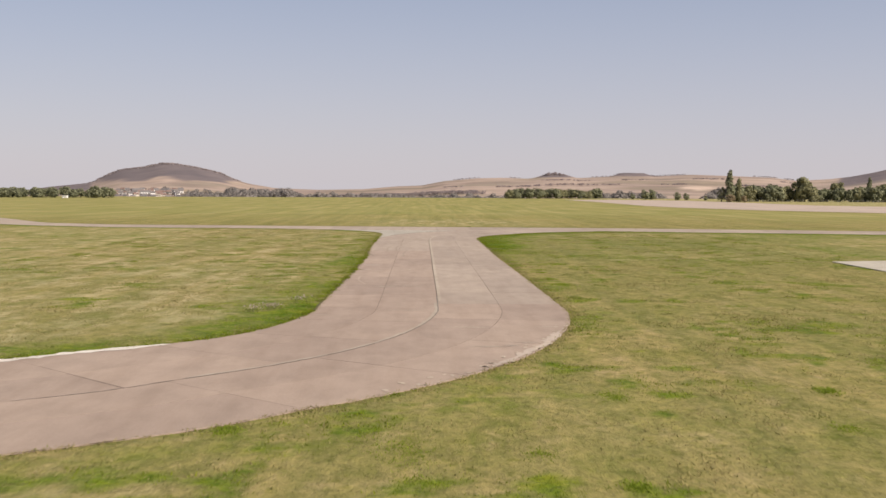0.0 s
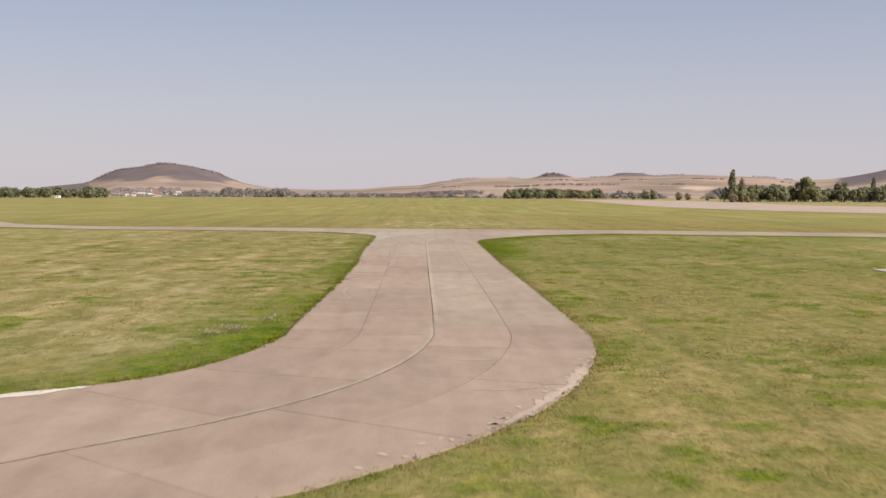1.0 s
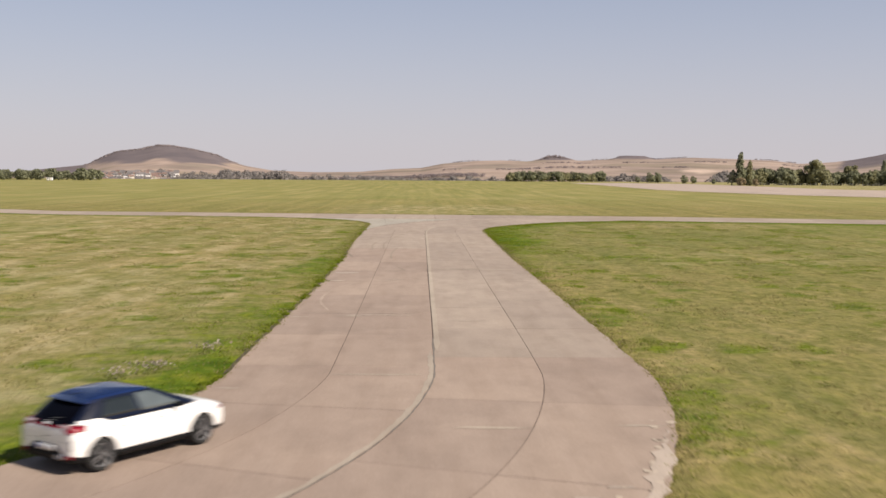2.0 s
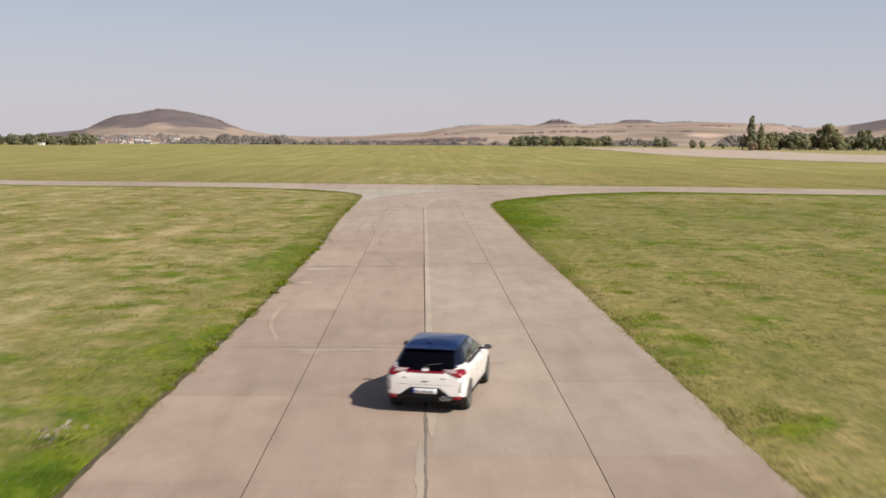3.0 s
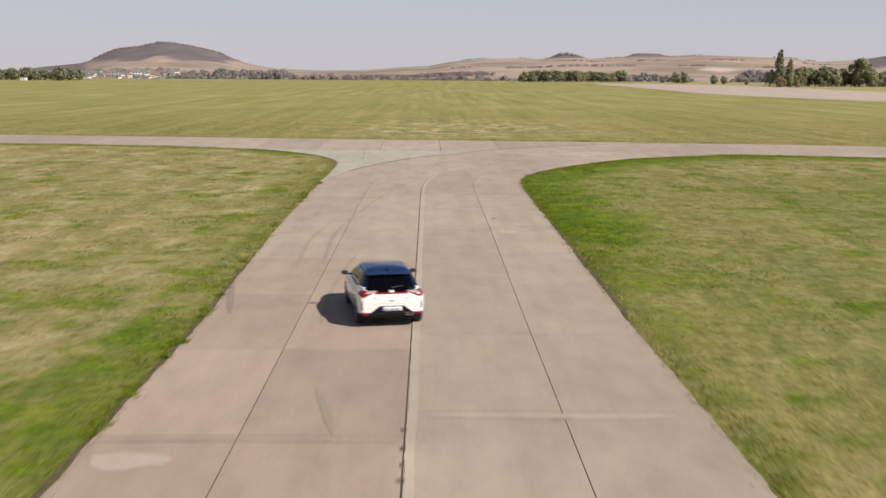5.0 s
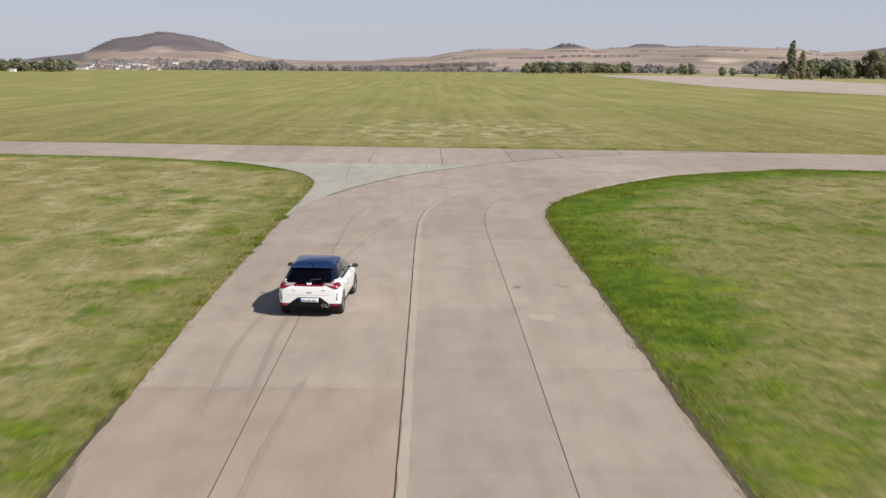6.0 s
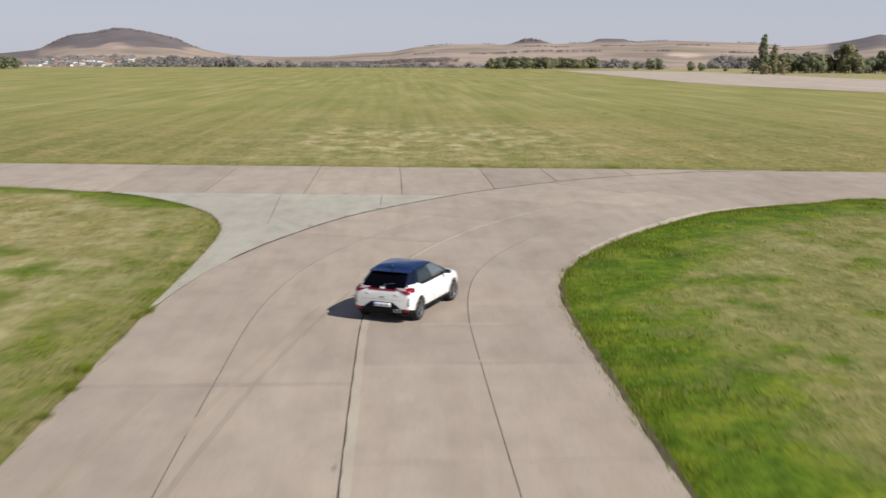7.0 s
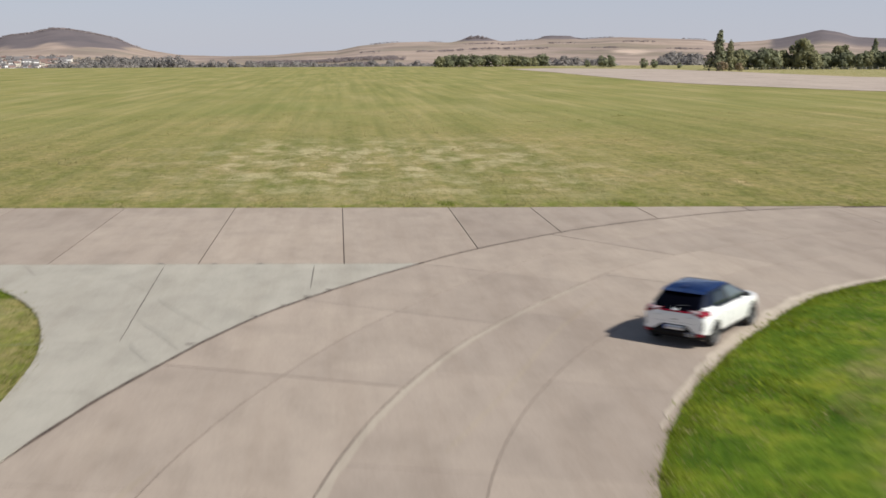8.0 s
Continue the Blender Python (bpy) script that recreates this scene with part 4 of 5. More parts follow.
for pts in ([(-4.9, 70.8), (-4.7, 66), (-4.45, 60.4)], [(0.38, 70.2), (0.36, 68), (0.33, 66.2)], [(-9.9, 71.2), (-9.4, 70.2), (-9.0, 69.3)]):
    ribbon("tar_joint", pts, 0.04, M_SEAL, "dark tarred joint in the pale concrete", "joint", 0.006, 0.01, 2, "structure")
for y0, k0, k1, w_ in ((-0.05, 0, 2, 0.04), (-18.9, 0, 2, 0.03)):
    ribbon("tar_joint", [(-5.6 if k0 == 0 else 0.05, y0), (-2.8, y0 + 0.04), (-0.05, y0)], w_, M_SEAL, "dark tarred joint across the concrete lanes", "joint", 0.006, 0.012, 7, "structure")
ribbon("tar_joint", bound_line(0, 15.6, 21.9, 0.0), 0.10, M_JOINT, "dark tarred joint sweeping along the outer lane", "joint", 0.007, 0.015, 11, "structure")
ribbon("tar_joint", bound_line(2, 3, 9.2, 0.0), 0.045, M_SEAL, "dark tarred middle joint through the bend", "joint", 0.0075, 0.02, 12, "structure")
for n_, pts in enumerate(([(-4.3, -18.0), (-4.95, -14.5), (-4.85, -10.5), (-4.2, -7.8), (-3.3, -6.0)], [(-2.95, -8.6), (-2.5, -7.5), (-1.9, -6.4)])):
    ribbon("tyre_track", pts, 0.12, M_TRACK, "faint pale tyre track on the concrete", "tyre track", 0.005 + n_ * 0.001, 0.02, n_ + 30)
for n_, (y, w_, l_) in enumerate(((0.6, 0.3, 0.16), (-0.4, 0.24, 0.3), (-1.2, 0.16, 0.22), (-1.9, 0.3, 0.2), (-2.9, 0.18, 0.3), (-4.2, 0.22, 0.2), (-5.4, 0.34, 0.14), (-6.3, 0.16, 0.3))):
    rng = random.Random(n_ + 60)
    out = [(w_ / 3.4 * rng.uniform(0.5, 1.1) * math.cos(i * 0.628) - 0.02, y + l_ / 2 * rng.uniform(0.5, 1.1) * math.sin(i * 0.628), TOP + 0.011) for i in range(10)]
    tagged(from_arrays("tar_blot", out, [tuple(range(10))], M_JOINT), "crumbled black tar blot on the middle joint", "stain")
for n_, (x, y, a, b) in enumerate(((-4.75, -1.0, 0.75, 0.5), (-4.9, -5.6, 0.45, 0.28), (-5.4, -10.3, 0.5, 0.12), (-3.1, -19.4, 0.8, 0.12), (-1.9, -19.3, 0.7, 0.1),
                                   (-1.7, -4.8, 0.55, 0.1), (3.7, 25.5, 0.4, 0.5), (2.7, -46.0, 0.16, 0.3), (3.6, -44.2, 0.3, 0.14), (4.9, 29.9, 0.35, 0.25), (2.6, -44.0, 0.35, 0.10), (3.3, -43.3, 0.3, 0.10))):
    rng = random.Random(n_)
    pts = []
    for i in range(14):
        t_ = 2 * math.pi * i / 14
        r_ = rng.uniform(0.6, 1.15)
        pts.append((x + a * r_ * math.cos(t_), y + b * r_ * math.sin(t_), TOP + 0.007))
    tagged(from_arrays("worn_patch", pts, [tuple(range(14))], M_WORN if n_ > 9 else M_CHIP if n_ in (7, 8) else M_SEAM if n_ in (6, 9) else M_WORN), "pale scuffed patch worn into the concrete", "worn patch")
M_BAND = concrete_material("bleached_joint_concrete", (0.468, 0.40, 0.33))
M_GRIME = concrete_material("grimy_concrete", (0.29, 0.24, 0.19))
for n_, (x0, x1, y, w_) in enumerate(((0.7, 2.3, 27.0, 0.13), (0.85, 4.4, 42.7, 0.15), (0.25, 5.4, 1.45, 0.34), (2.9, 5.2, -14.1, 0.16), 
                                      (2.6, 5.2, -5.0, 0.12), (-2.9, -1.4, -5.55, 0.14), (-5.5, -4.6, -5.35, 0.18), (-3.9, -2.45, -19.7, 0.17), (-1.95, -0.75, -19.45, 0.15),
                                      (0.4, 2.1, -21.0, 0.14), (-5.7, -4.9, -19.9, 0.16), (0.3, 2.3, -38.65, 0.16), (4.1, 5.3, -38.45, 0.14), (-3.1, -0.4, -32.2, 0.17),
                                      (-6.0, -5.3, -34.2, 0.2), (1.0, 2.6, -44.3, 0.18), (3.9, 5.2, 27.0, 0.13), (2.3, 4.1, 39.1, 0.16))):
    ribbon("bleached_joint", [(x0, y), ((x0 * 2 + x1) / 3, y + 0.03), ((x0 + x1 * 2) / 3, y - 0.03), (x1, y + 0.02)], w_, M_BAND, "pale bleached band along a cross joint of the concrete", "worn patch", 0.0055, 0.045, 120 + n_)
for n_, (x, y, a, b) in enumerate(((3.36, 29.6, 0.16, 0.28), (-0.12, 32.5, 0.07, 0.14), (3.0, 1.25, 0.3, 0.06))):
    rng = random.Random(n_ + 200)
    pts = [(x + a * rng.uniform(0.55, 1.15) * math.cos(i * 0.4488), y + b * rng.uniform(0.55, 1.15) * math.sin(i * 0.4488), TOP + 0.0065) for i in range(14)]
    tagged(from_arrays("grime_spot", pts, [tuple(range(14))], M_GRIME), "dark grimy spot worn into the concrete", "stain")
ribbon("chipped_edge", bound_line(4, 16.6, 21.2, -0.18), 0.46, M_CHIP, "whitish chipped rim of the concrete", "pavement", 0.006, 0.07, 5, "structure", 22)
rng = random.Random(300)
for n_ in range(46):
    q = BOUND[4][int(np.argmin(np.abs(index - rng.uniform(4.6, 7.5))))] - normal[int(np.argmin(np.abs(index - 6.0)))] * rng.uniform(0.05, 0.9) ** 1.4
    w_, l_, a_ = rng.uniform(0.05, 0.22), rng.uniform(0.04, 0.12), rng.uniform(0, 3)
    pts = [(q[0] + w_ * k_ * math.cos(i * 0.785) * math.cos(a_) - l_ * k_ * math.sin(i * 0.785) * math.sin(a_), q[1] + w_ * k_ * math.cos(i * 0.785) * math.sin(a_) + l_ * k_ * math.sin(i * 0.785) * math.cos(a_), TOP + 0.0095)
           for i in range(8) for k_ in (rng.uniform(0.6, 1.1),)]
    tagged(from_arrays("chip", pts, [tuple(range(8))], M_CHIP), "whitish spalled fleck in the concrete near its rim", "worn patch", "spalled flecks by the rim")
for n_, pts in enumerate(([(-6.18, 68.66), (-5.5, 67.6), (-4.93, 66.6)], [(-4.28, 65.3), (-3.1, 62.95), (-2.2, 61.3)], [(-4.42, 62.7), (-3.5, 60.98), (-2.8, 59.3)], [(-4.2, 60.26), (-3.8, 59.2), (-3.36, 58.2)])):
    ribbon("skid_mark", pts, 0.16, M_FAINT, "faint grey skid mark on the pale concrete", "skid mark", 0.004 + 0.0005 * n_, 0.03, 330 + n_)
for n_, (x0, x1, y) in enumerate(((-7.6, -4.62, 60.3), (-6.1, -4.22, 56.1))):
    ribbon("tar_joint", [(x0, y + 0.05), ((x0 + x1) / 2, y), (x1, y - 0.05)], 0.03, M_FAINT, "faint cross joint in the pale concrete", "joint", 0.005, 0.01, 340 + n_, "structure")
for n_, (x, y) in enumerate(((-1.14, 62.74), (0.27, 65.12), (0.9, 66.02), (-5.09, 71.0), (-3.17, 70.75), (-1.54, 70.6), (-2.6, 59.9), (-0.4, 64.0))):
    rng = random.Random(n_ + 350)
    out = [(x + 0.17 * rng.uniform(0.5, 1.1) * math.cos(i * 0.628), y + 0.09 * rng.uniform(0.5, 1.1) * math.sin(i * 0.628), TOP + 0.0105) for i in range(10)]
    tagged(from_arrays("tar_blot", out, [tuple(range(10))], M_SEAL), "dark tar blot on a joint of the concrete", "stain")
ribbon("chipped_edge", bound_line(0, 1.4, 5.45, 0.10), 0.5, M_CHALK, "whitish chipped rim of the concrete", "pavement", 0.009, 0.14, 6, "structure")

ribbon("chipped_edge", bound_line(4, 5.4, 7.5, -0.2), 0.36, M_WORN, "whitish crumbled rim of the concrete", "pavement", 0.009, 0.14, 15, "structure", 6)

# brown soil darkened to paint the shade in the gap beside the slabs
M_SOIL_SHADE = plain("soil_with_gap_shade", (0.085, 0.066, 0.038), 0.95, 0, 0.4, 3)
ribbon("shaded_soil_rim", bound_line(4, 11.0, 15.6, 0.10), 0.17, M_SOIL_SHADE, "brown soil strip with painted gap shade along the concrete rim", "soil", -0.012, 0.03, 8, "structure")
ribbon("shaded_soil_rim", bound_line(0, 8.2, 11.5, -0.09), 0.14, M_SOIL_SHADE, "brown soil strip with painted gap shade along the concrete rim", "soil", -0.012, 0.03, 9, "structure")


# ---- grass in blades ----
def blades(name, xy, height, spread, count, material, label, seed, lean=0.8, zbase=0.02):
    r = np.random.RandomState(seed)
    base = np.repeat(xy, count, axis=0)
    h = np.repeat(height, count) * r.uniform(0.55, 1.15, len(base))
    base = base + r.normal(0, 1, base.shape) * np.repeat(spread, count)[:, None]
    a = r.uniform(0, 2 * np.pi, len(base))
    wid = h * r.uniform(0.12, 0.28, len(base))
    dx, dy = np.cos(a) * wid, np.sin(a) * wid
    tilt = r.normal(0, lean, (len(base), 2)) * h[:, None]
    k = len(base)
    v = np.empty((k, 3, 3))
    v[:, 0] = np.c_[base[:, 0] - dx, base[:, 1] - dy, np.full(k, zbase)]
    v[:, 1] = np.c_[base[:, 0] + dx, base[:, 1] + dy, np.full(k, zbase)]
    v[:, 2] = np.c_[base + tilt, zbase + h]
    me = bpy.data.meshes.new(name)
    me.vertices.add(k * 3)
    me.vertices.foreach_set("co", v.ravel())
    me.loops.add(k * 3)
    me.loops.foreach_set("vertex_index", np.arange(k * 3, dtype=np.int32))
    me.polygons.add(k)
    me.polygons.foreach_set("loop_start", np.arange(0, k * 3, 3, dtype=np.int32))
    me.update(calc_edges=True)
    me.materials.append(material)
    return tagged(new(name, me), label, "grass", kind="stuff")


def grow():
    r = np.random.RandomState(21)
    # open field
    xy = np.c_[r.uniform(-34, 38, 130000), r.uniform(-66, 84, 130000)]
    keep = ~paved(xy[:, 0], xy[:, 1])
    xy = xy[keep]
    m = cheap_noise(xy[:, 0], xy[:, 1], 0.6, 31)
    blades("meadow_grass", xy, 0.03 + 0.08 * m, np.full(len(xy), 0.12), 4, M_GRASS, "short dry yellow-green meadow grass", 1)
    g = xy[(cheap_noise(xy[:, 0], xy[:, 1], 0.33, 12) * 0.6 + cheap_noise(xy[:, 0], xy[:, 1], 1.1, 13) * 0.4 > 0.66)]
    g = g[: 9000]
    blades("green_tufts", g, np.full(len(g), 0.10), np.full(len(g), 0.14), 5, M_LUSH, "scattered green tufts in dry grass", 2)
    at = np.c_[r.uniform(-30, 38, 1500), r.uniform(-64, 70, 1500)]
    at = at[~paved(at[:, 0], at[:, 1])]
    at = at[(r.uniform(0, 1, len(at)) < 0.55) & (edge_distance(at[:, 0], at[:, 1]) > 0.7)]
    size = r.uniform(0.08, 0.30, len(at)) * (1 + (r.uniform(0, 1, len(at)) < 0.08))
    tuft = np.repeat(at, 26, axis=0) + r.normal(0, 1, (len(at) * 26, 2)) * np.repeat(size, 26)[:, None]
    blades("clover_clumps", tuft, np.repeat(0.035 + size * 0.16, 26), np.full(len(tuft), 0.03), 2, M_CLUMP, "small dark green clumps scattered in the dry grass", 8, 0.9)
    spots = ((-1.6, -59.4, 0.6), (-1.1, -61.1, 0.5), (-0.8, -63.3, 0.4), (1.9, -60.8, 0.28), (-5.6, -58.3, 0.25), (4.7, -53.8, 0.29), (3.5, -63.3, 0.2), (9.8, -58.3, 0.28),
             (11.2, -53.0, 0.25), (14.9, -48.3, 0.43), (7.6, -25.8, 0.42), (8.1, -17.5, 0.42), (-8.6, -36.1, 0.8), (-8.2, -23.0, 0.6), (-11.2, -16.8, 0.7), (7.7, -18.7, 0.56),
             (7.7, -13.6, 0.38), (6.6, -0.6, 0.44), (8.9, 0.0, 0.55), (10.1, 0.7, 0.52), (6.3, -2.0, 0.4), (7.9, -5.5, 0.3), (7.8, -8.0, 0.25), (6.6, 3.4, 0.4), (11.6, 9.7, 1.1),
             (-7.8, 40.7, 0.47), (-7.7, 30.3, 0.27), (6.7, 85.2, 0.35), (15.5, 84.3, 0.4))
    at = np.array([(x, y) for x, y, w in spots])
    wide = np.array([w for x, y, w in spots]) * 0.75
    n_each = 320
    lump = np.repeat(at, n_each, axis=0) + r.normal(0, 1, (len(at) * n_each, 2)) * np.repeat(wide, n_each)[:, None] * [1, 1.5]
    lump = lump[~paved(lump[:, 0], lump[:, 1])]
    blades("green_patches", lump, r.uniform(0.04, 0.09, len(lump)), np.full(len(lump), 0.04), 3, M_YOUNG, "bright green patches of young grass in the dry field", 9, 0.8)
    far = np.c_[r.uniform(-60, 70, 45000), 84 + 90 * r.uniform(0, 1, 45000) ** 1.5]
    far = far[far[:, 1] > far_edge(far[:, 0]) + 0.2]
    blades("far_meadow_grass", far, 0.03 + 0.09 * cheap_noise(far[:, 0], far[:, 1], 0.4, 33), np.full(len(far), 0.2), 3, M_GRASS, "dry rough grass across the field", 3)
    # verge along the edges
    e = EDGE_POINTS[(EDGE_POINTS[:, 1] < 95) & (np.abs(EDGE_POINTS[:, 0]) < 60)]
    pick = e[r.randint(0, len(e), 42000)] + r.normal(0, 0.55, (42000, 2))
    pick = pick[~paved(pick[:, 0], pick[:, 1])]
    lushness = np.where(edge_distance(pick[:, 0], pick[:, 1], BOUND[4][index < 11.8]) < 2.5, 0.15, 1.0) * np.where((pick[:, 0] < 0) & (pick[:, 1] > 10) & (pick[:, 1] < 66), 0.4, 1.0)
    lushness *= np.where(pick[:, 1] > far_edge(pick[:, 0]) - 0.5, 0.25, 1.0)
    green = r.uniform(0, 1, len(pick)) < lushness
    a, b = pick[green], pick[~green]
    blades("verge_grass", a, r.uniform(0.04, 0.10, len(a)), np.full(len(a), 0.10), 5, M_LUSH, "lush green verge grass beside the concrete", 4)
    blades("dry_verge_grass", b, r.uniform(0.04, 0.11, len(b)), np.full(len(b), 0.09), 4, M_GRASS, "dry verge grass beside the concrete", 5)
    c = np.c_[r.uniform(4, 30, 60000), r.uniform(14, 70, 60000)]
    c = c[~paved(c[:, 0], c[:, 1])]
    c = c[edge_distance(c[:, 0], c[:, 1]) < np.abs(r.normal(0, 2.1, len(c))) * (0.5 + 1.2 * cheap_noise(c[:, 0], c[:, 1], 0.45, 72))]
    blades("corner_grass", c, r.uniform(0.06, 0.16, len(c)) * (0.35 + 0.75 * cheap_noise(c[:, 0], c[:, 1], 0.9, 73)), np.full(len(c), 0.12), 5, M_LUSH, "lush green grass inside the bend", 6)
    # tussocks leaning over the rim
    for name, k_, i0, i1, off, cnt, mat, lab in (("rim_tussocks", 0, 5, 14.3, -0.08, 45, M_LUSH, "green tussocks over the concrete rim"),):
        sel = BOUND[k_][(index > i0) & (index < i1)] + normal[(index > i0) & (index < i1)] * off
        at = sel[r.randint(0, len(sel), cnt)] + r.normal(0, 0.07, (cnt, 2))
        at = np.repeat(at, 30, axis=0) + r.normal(0, 1, (cnt * 30, 2)) * np.repeat(r.uniform(0.05, 0.16, cnt), 30)[:, None]
        blades(name, at, r.uniform(0.05, 0.15, len(at)), np.full(len(at), 0.03), 2, mat, lab, 17, 0.7, 0.05)
    # stray blades creeping over the edge
    over = e[r.randint(0, len(e), 4500)] + r.normal(0, 0.06, (4500, 2))
    blades("edge_grass", over, r.uniform(0.03, 0.07, len(over)), np.full(len(over), 0.05), 3, M_GRASS, "grass creeping over the concrete rim", 7, 0.8, 0.05)


grow()

M_WEED = leaf_material("weed_leaves", (0.20, 0.22, 0.06), (0.34, 0.33, 0.12))
M_FLOWER = leaf_material("dry_flower_heads", (0.35, 0.27, 0.24), (0.55, 0.48, 0.42))
M_BARK = plain("bark", (0.10, 0.08, 0.06), 0.9, 0, 0.3, 2)


def leaf_cloud(centers, sizes, seed, flat=0.6):
    """Small bent leaf clumps of random turn, each two triangles."""
    r = np.random.RandomState(seed)
    k = len(centers)
    u = r.normal(0, 1, (k, 3))
    u /= np.linalg.norm(u, axis=1)[:, None]
    w = np.cross(u, r.normal(0, 1, (k, 3)))
    w /= np.linalg.norm(w, axis=1)[:, None]
    u, w = u * sizes[:, None], w * sizes[:, None] * flat
    bend = np.cross(u, w) / np.maximum(sizes[:, None], 1e-6) * 0.35
    v = np.stack([centers - u, centers + w + bend, centers + u, centers - w + bend], axis=1).reshape(-1, 3)
    i = np.arange(k) * 4
    return v, np.c_[i, i + 1, i + 2, i + 3]


def lobe_cloud(centers, radii, k, seed, size=(0.28, 0.55), rough=0.55):
    """Leaf clumps over the skins of many rounded lobes, facing outwards."""
    r = np.random.RandomState(seed)
    c, rad = np.repeat(centers, k, axis=0), np.repeat(radii, k, axis=0)
    n = r.normal(0, 1, c.shape)
    n[:, 2] = np.abs(n[:, 2]) * np.where(r.uniform(0, 1, len(n)) < 0.75, 1, -1)
    n /= np.linalg.norm(n, axis=1)[:, None]
    p = c + n * rad * r.uniform(0.72, 1.08, (len(c), 1))
    f = n + r.normal(0, rough, c.shape) * 0.6
    f /= np.linalg.norm(f, axis=1)[:, None]
    u = np.cross(f, r.normal(0, 1, c.shape))
    u /= np.linalg.norm(u, axis=1)[:, None]
    w = np.cross(f, u)
    s_ = (rad.mean(axis=1) * r.uniform(size[0], size[1], len(c)))[:, None]
    u, w, f = u * s_, w * s_ * r.uniform(0.6, 1.0, (len(c), 1)), f * s_ * 0.22
    v = np.stack([p - u - f, p + w, p + u - f, p - w], axis=1).reshape(-1, 3)
    q = np.arange(len(c)) * 4
    return v, np.c_[q, q + 1, q + 2, q + 3]


def leaf_mesh(name, v, f, material, parent=None):
    me = bpy.data.meshes.new(name)
    me.vertices.add(len(v))
    me.vertices.foreach_set("co", v.ravel())
    me.loops.add(f.size)
    me.loops.foreach_set("vertex_index", f.ravel().astype(np.int32))
    me.polygons.add(len(f))
    me.polygons.foreach_set("loop_start", np.arange(0, f.size, 4, dtype=np.int32))
    me.update(calc_edges=True)
    me.materials.append(material)
    ob = new(name, me)
    ob.parent = parent
    return ob


def weed(x, y, size, seed, flowers=False):
    r = np.random.RandomState(seed)
    w = tagged(holder("weed_clump", (x, y, 0.03)), "tall green weed clump in the short grass" if not flowers else "flowering weeds gone to seed beside the concrete", "weed", "weeds in the grass")
    c = r.normal(0, 1, (60, 3)) * [size * 0.42, size * 0.42, 0.0]
    c[:, 2] = r.uniform(0.02, size * 0.35, 60)
    v, f = leaf_cloud(c, r.uniform(0.03, 0.08, 60) * (0.6 + size), seed, 0.3)
    leaf_mesh("leaves", v, f, M_WEED, w)
    if flowers:
        c = r.normal(0, 1, (60, 3)) * [size * 0.45, size * 0.45, 0]
        c[:, 2] = r.uniform(size * 0.3, size * 0.6, 60)
        v, f = leaf_cloud(c, r.uniform(0.03, 0.06, 60), seed + 1)
        tagged(leaf_mesh("flower_heads", v, f, M_FLOWER, w), "pale dry flower heads", kind="stuff")


for n_, (x, y, s_) in enumerate(((7.45, -26.7, 0.8), (11.3, -30.4, 0.6), (10.9, -33.8, 0.6), (6.6, 85.0, 0.9), (34.6, 158, 1.0), (9.2, -10.5, 0.7),
                                 (-7.3, -12, 0.7), (20.5, 87, 0.7), (28, 150, 0.9))):
    weed(x, y, s_ * 0.6, 50 + n_)
for n_, (x, y, s_) in enumerate(((-8.45, -32.2, 0.7), (-8.9, -33.0, 0.6), (-8.1, -31.6, 0.5), (-7.2, -28.4, 0.6))):
    weed(x, y, s_, 90 + n_, True)

# ---- trees and hedges ----
M_LEAF_DARK = leaf_material("dark_foliage", (0.165, 0.175, 0.11), (0.265, 0.272, 0.17), 0.2)
M_LEAF_OLIVE = leaf_material("olive_foliage", (0.20, 0.198, 0.11), (0.305, 0.293, 0.17), 0.2)
M_LEAF_RUST = leaf_material("rusty_foliage", (0.28, 0.22, 0.14), (0.42, 0.34, 0.23))
# far trees: distance haze put into the leaf colours, paler and greyer
M_LEAF_GREY = leaf_material("hazed_grey_green_foliage", (0.275, 0.252, 0.24), (0.335, 0.308, 0.29), 0.35)
M_LEAF_HAZE = leaf_material("hazed_foliage", (0.27, 0.228, 0.234), (0.325, 0.275, 0.273), 0.25)


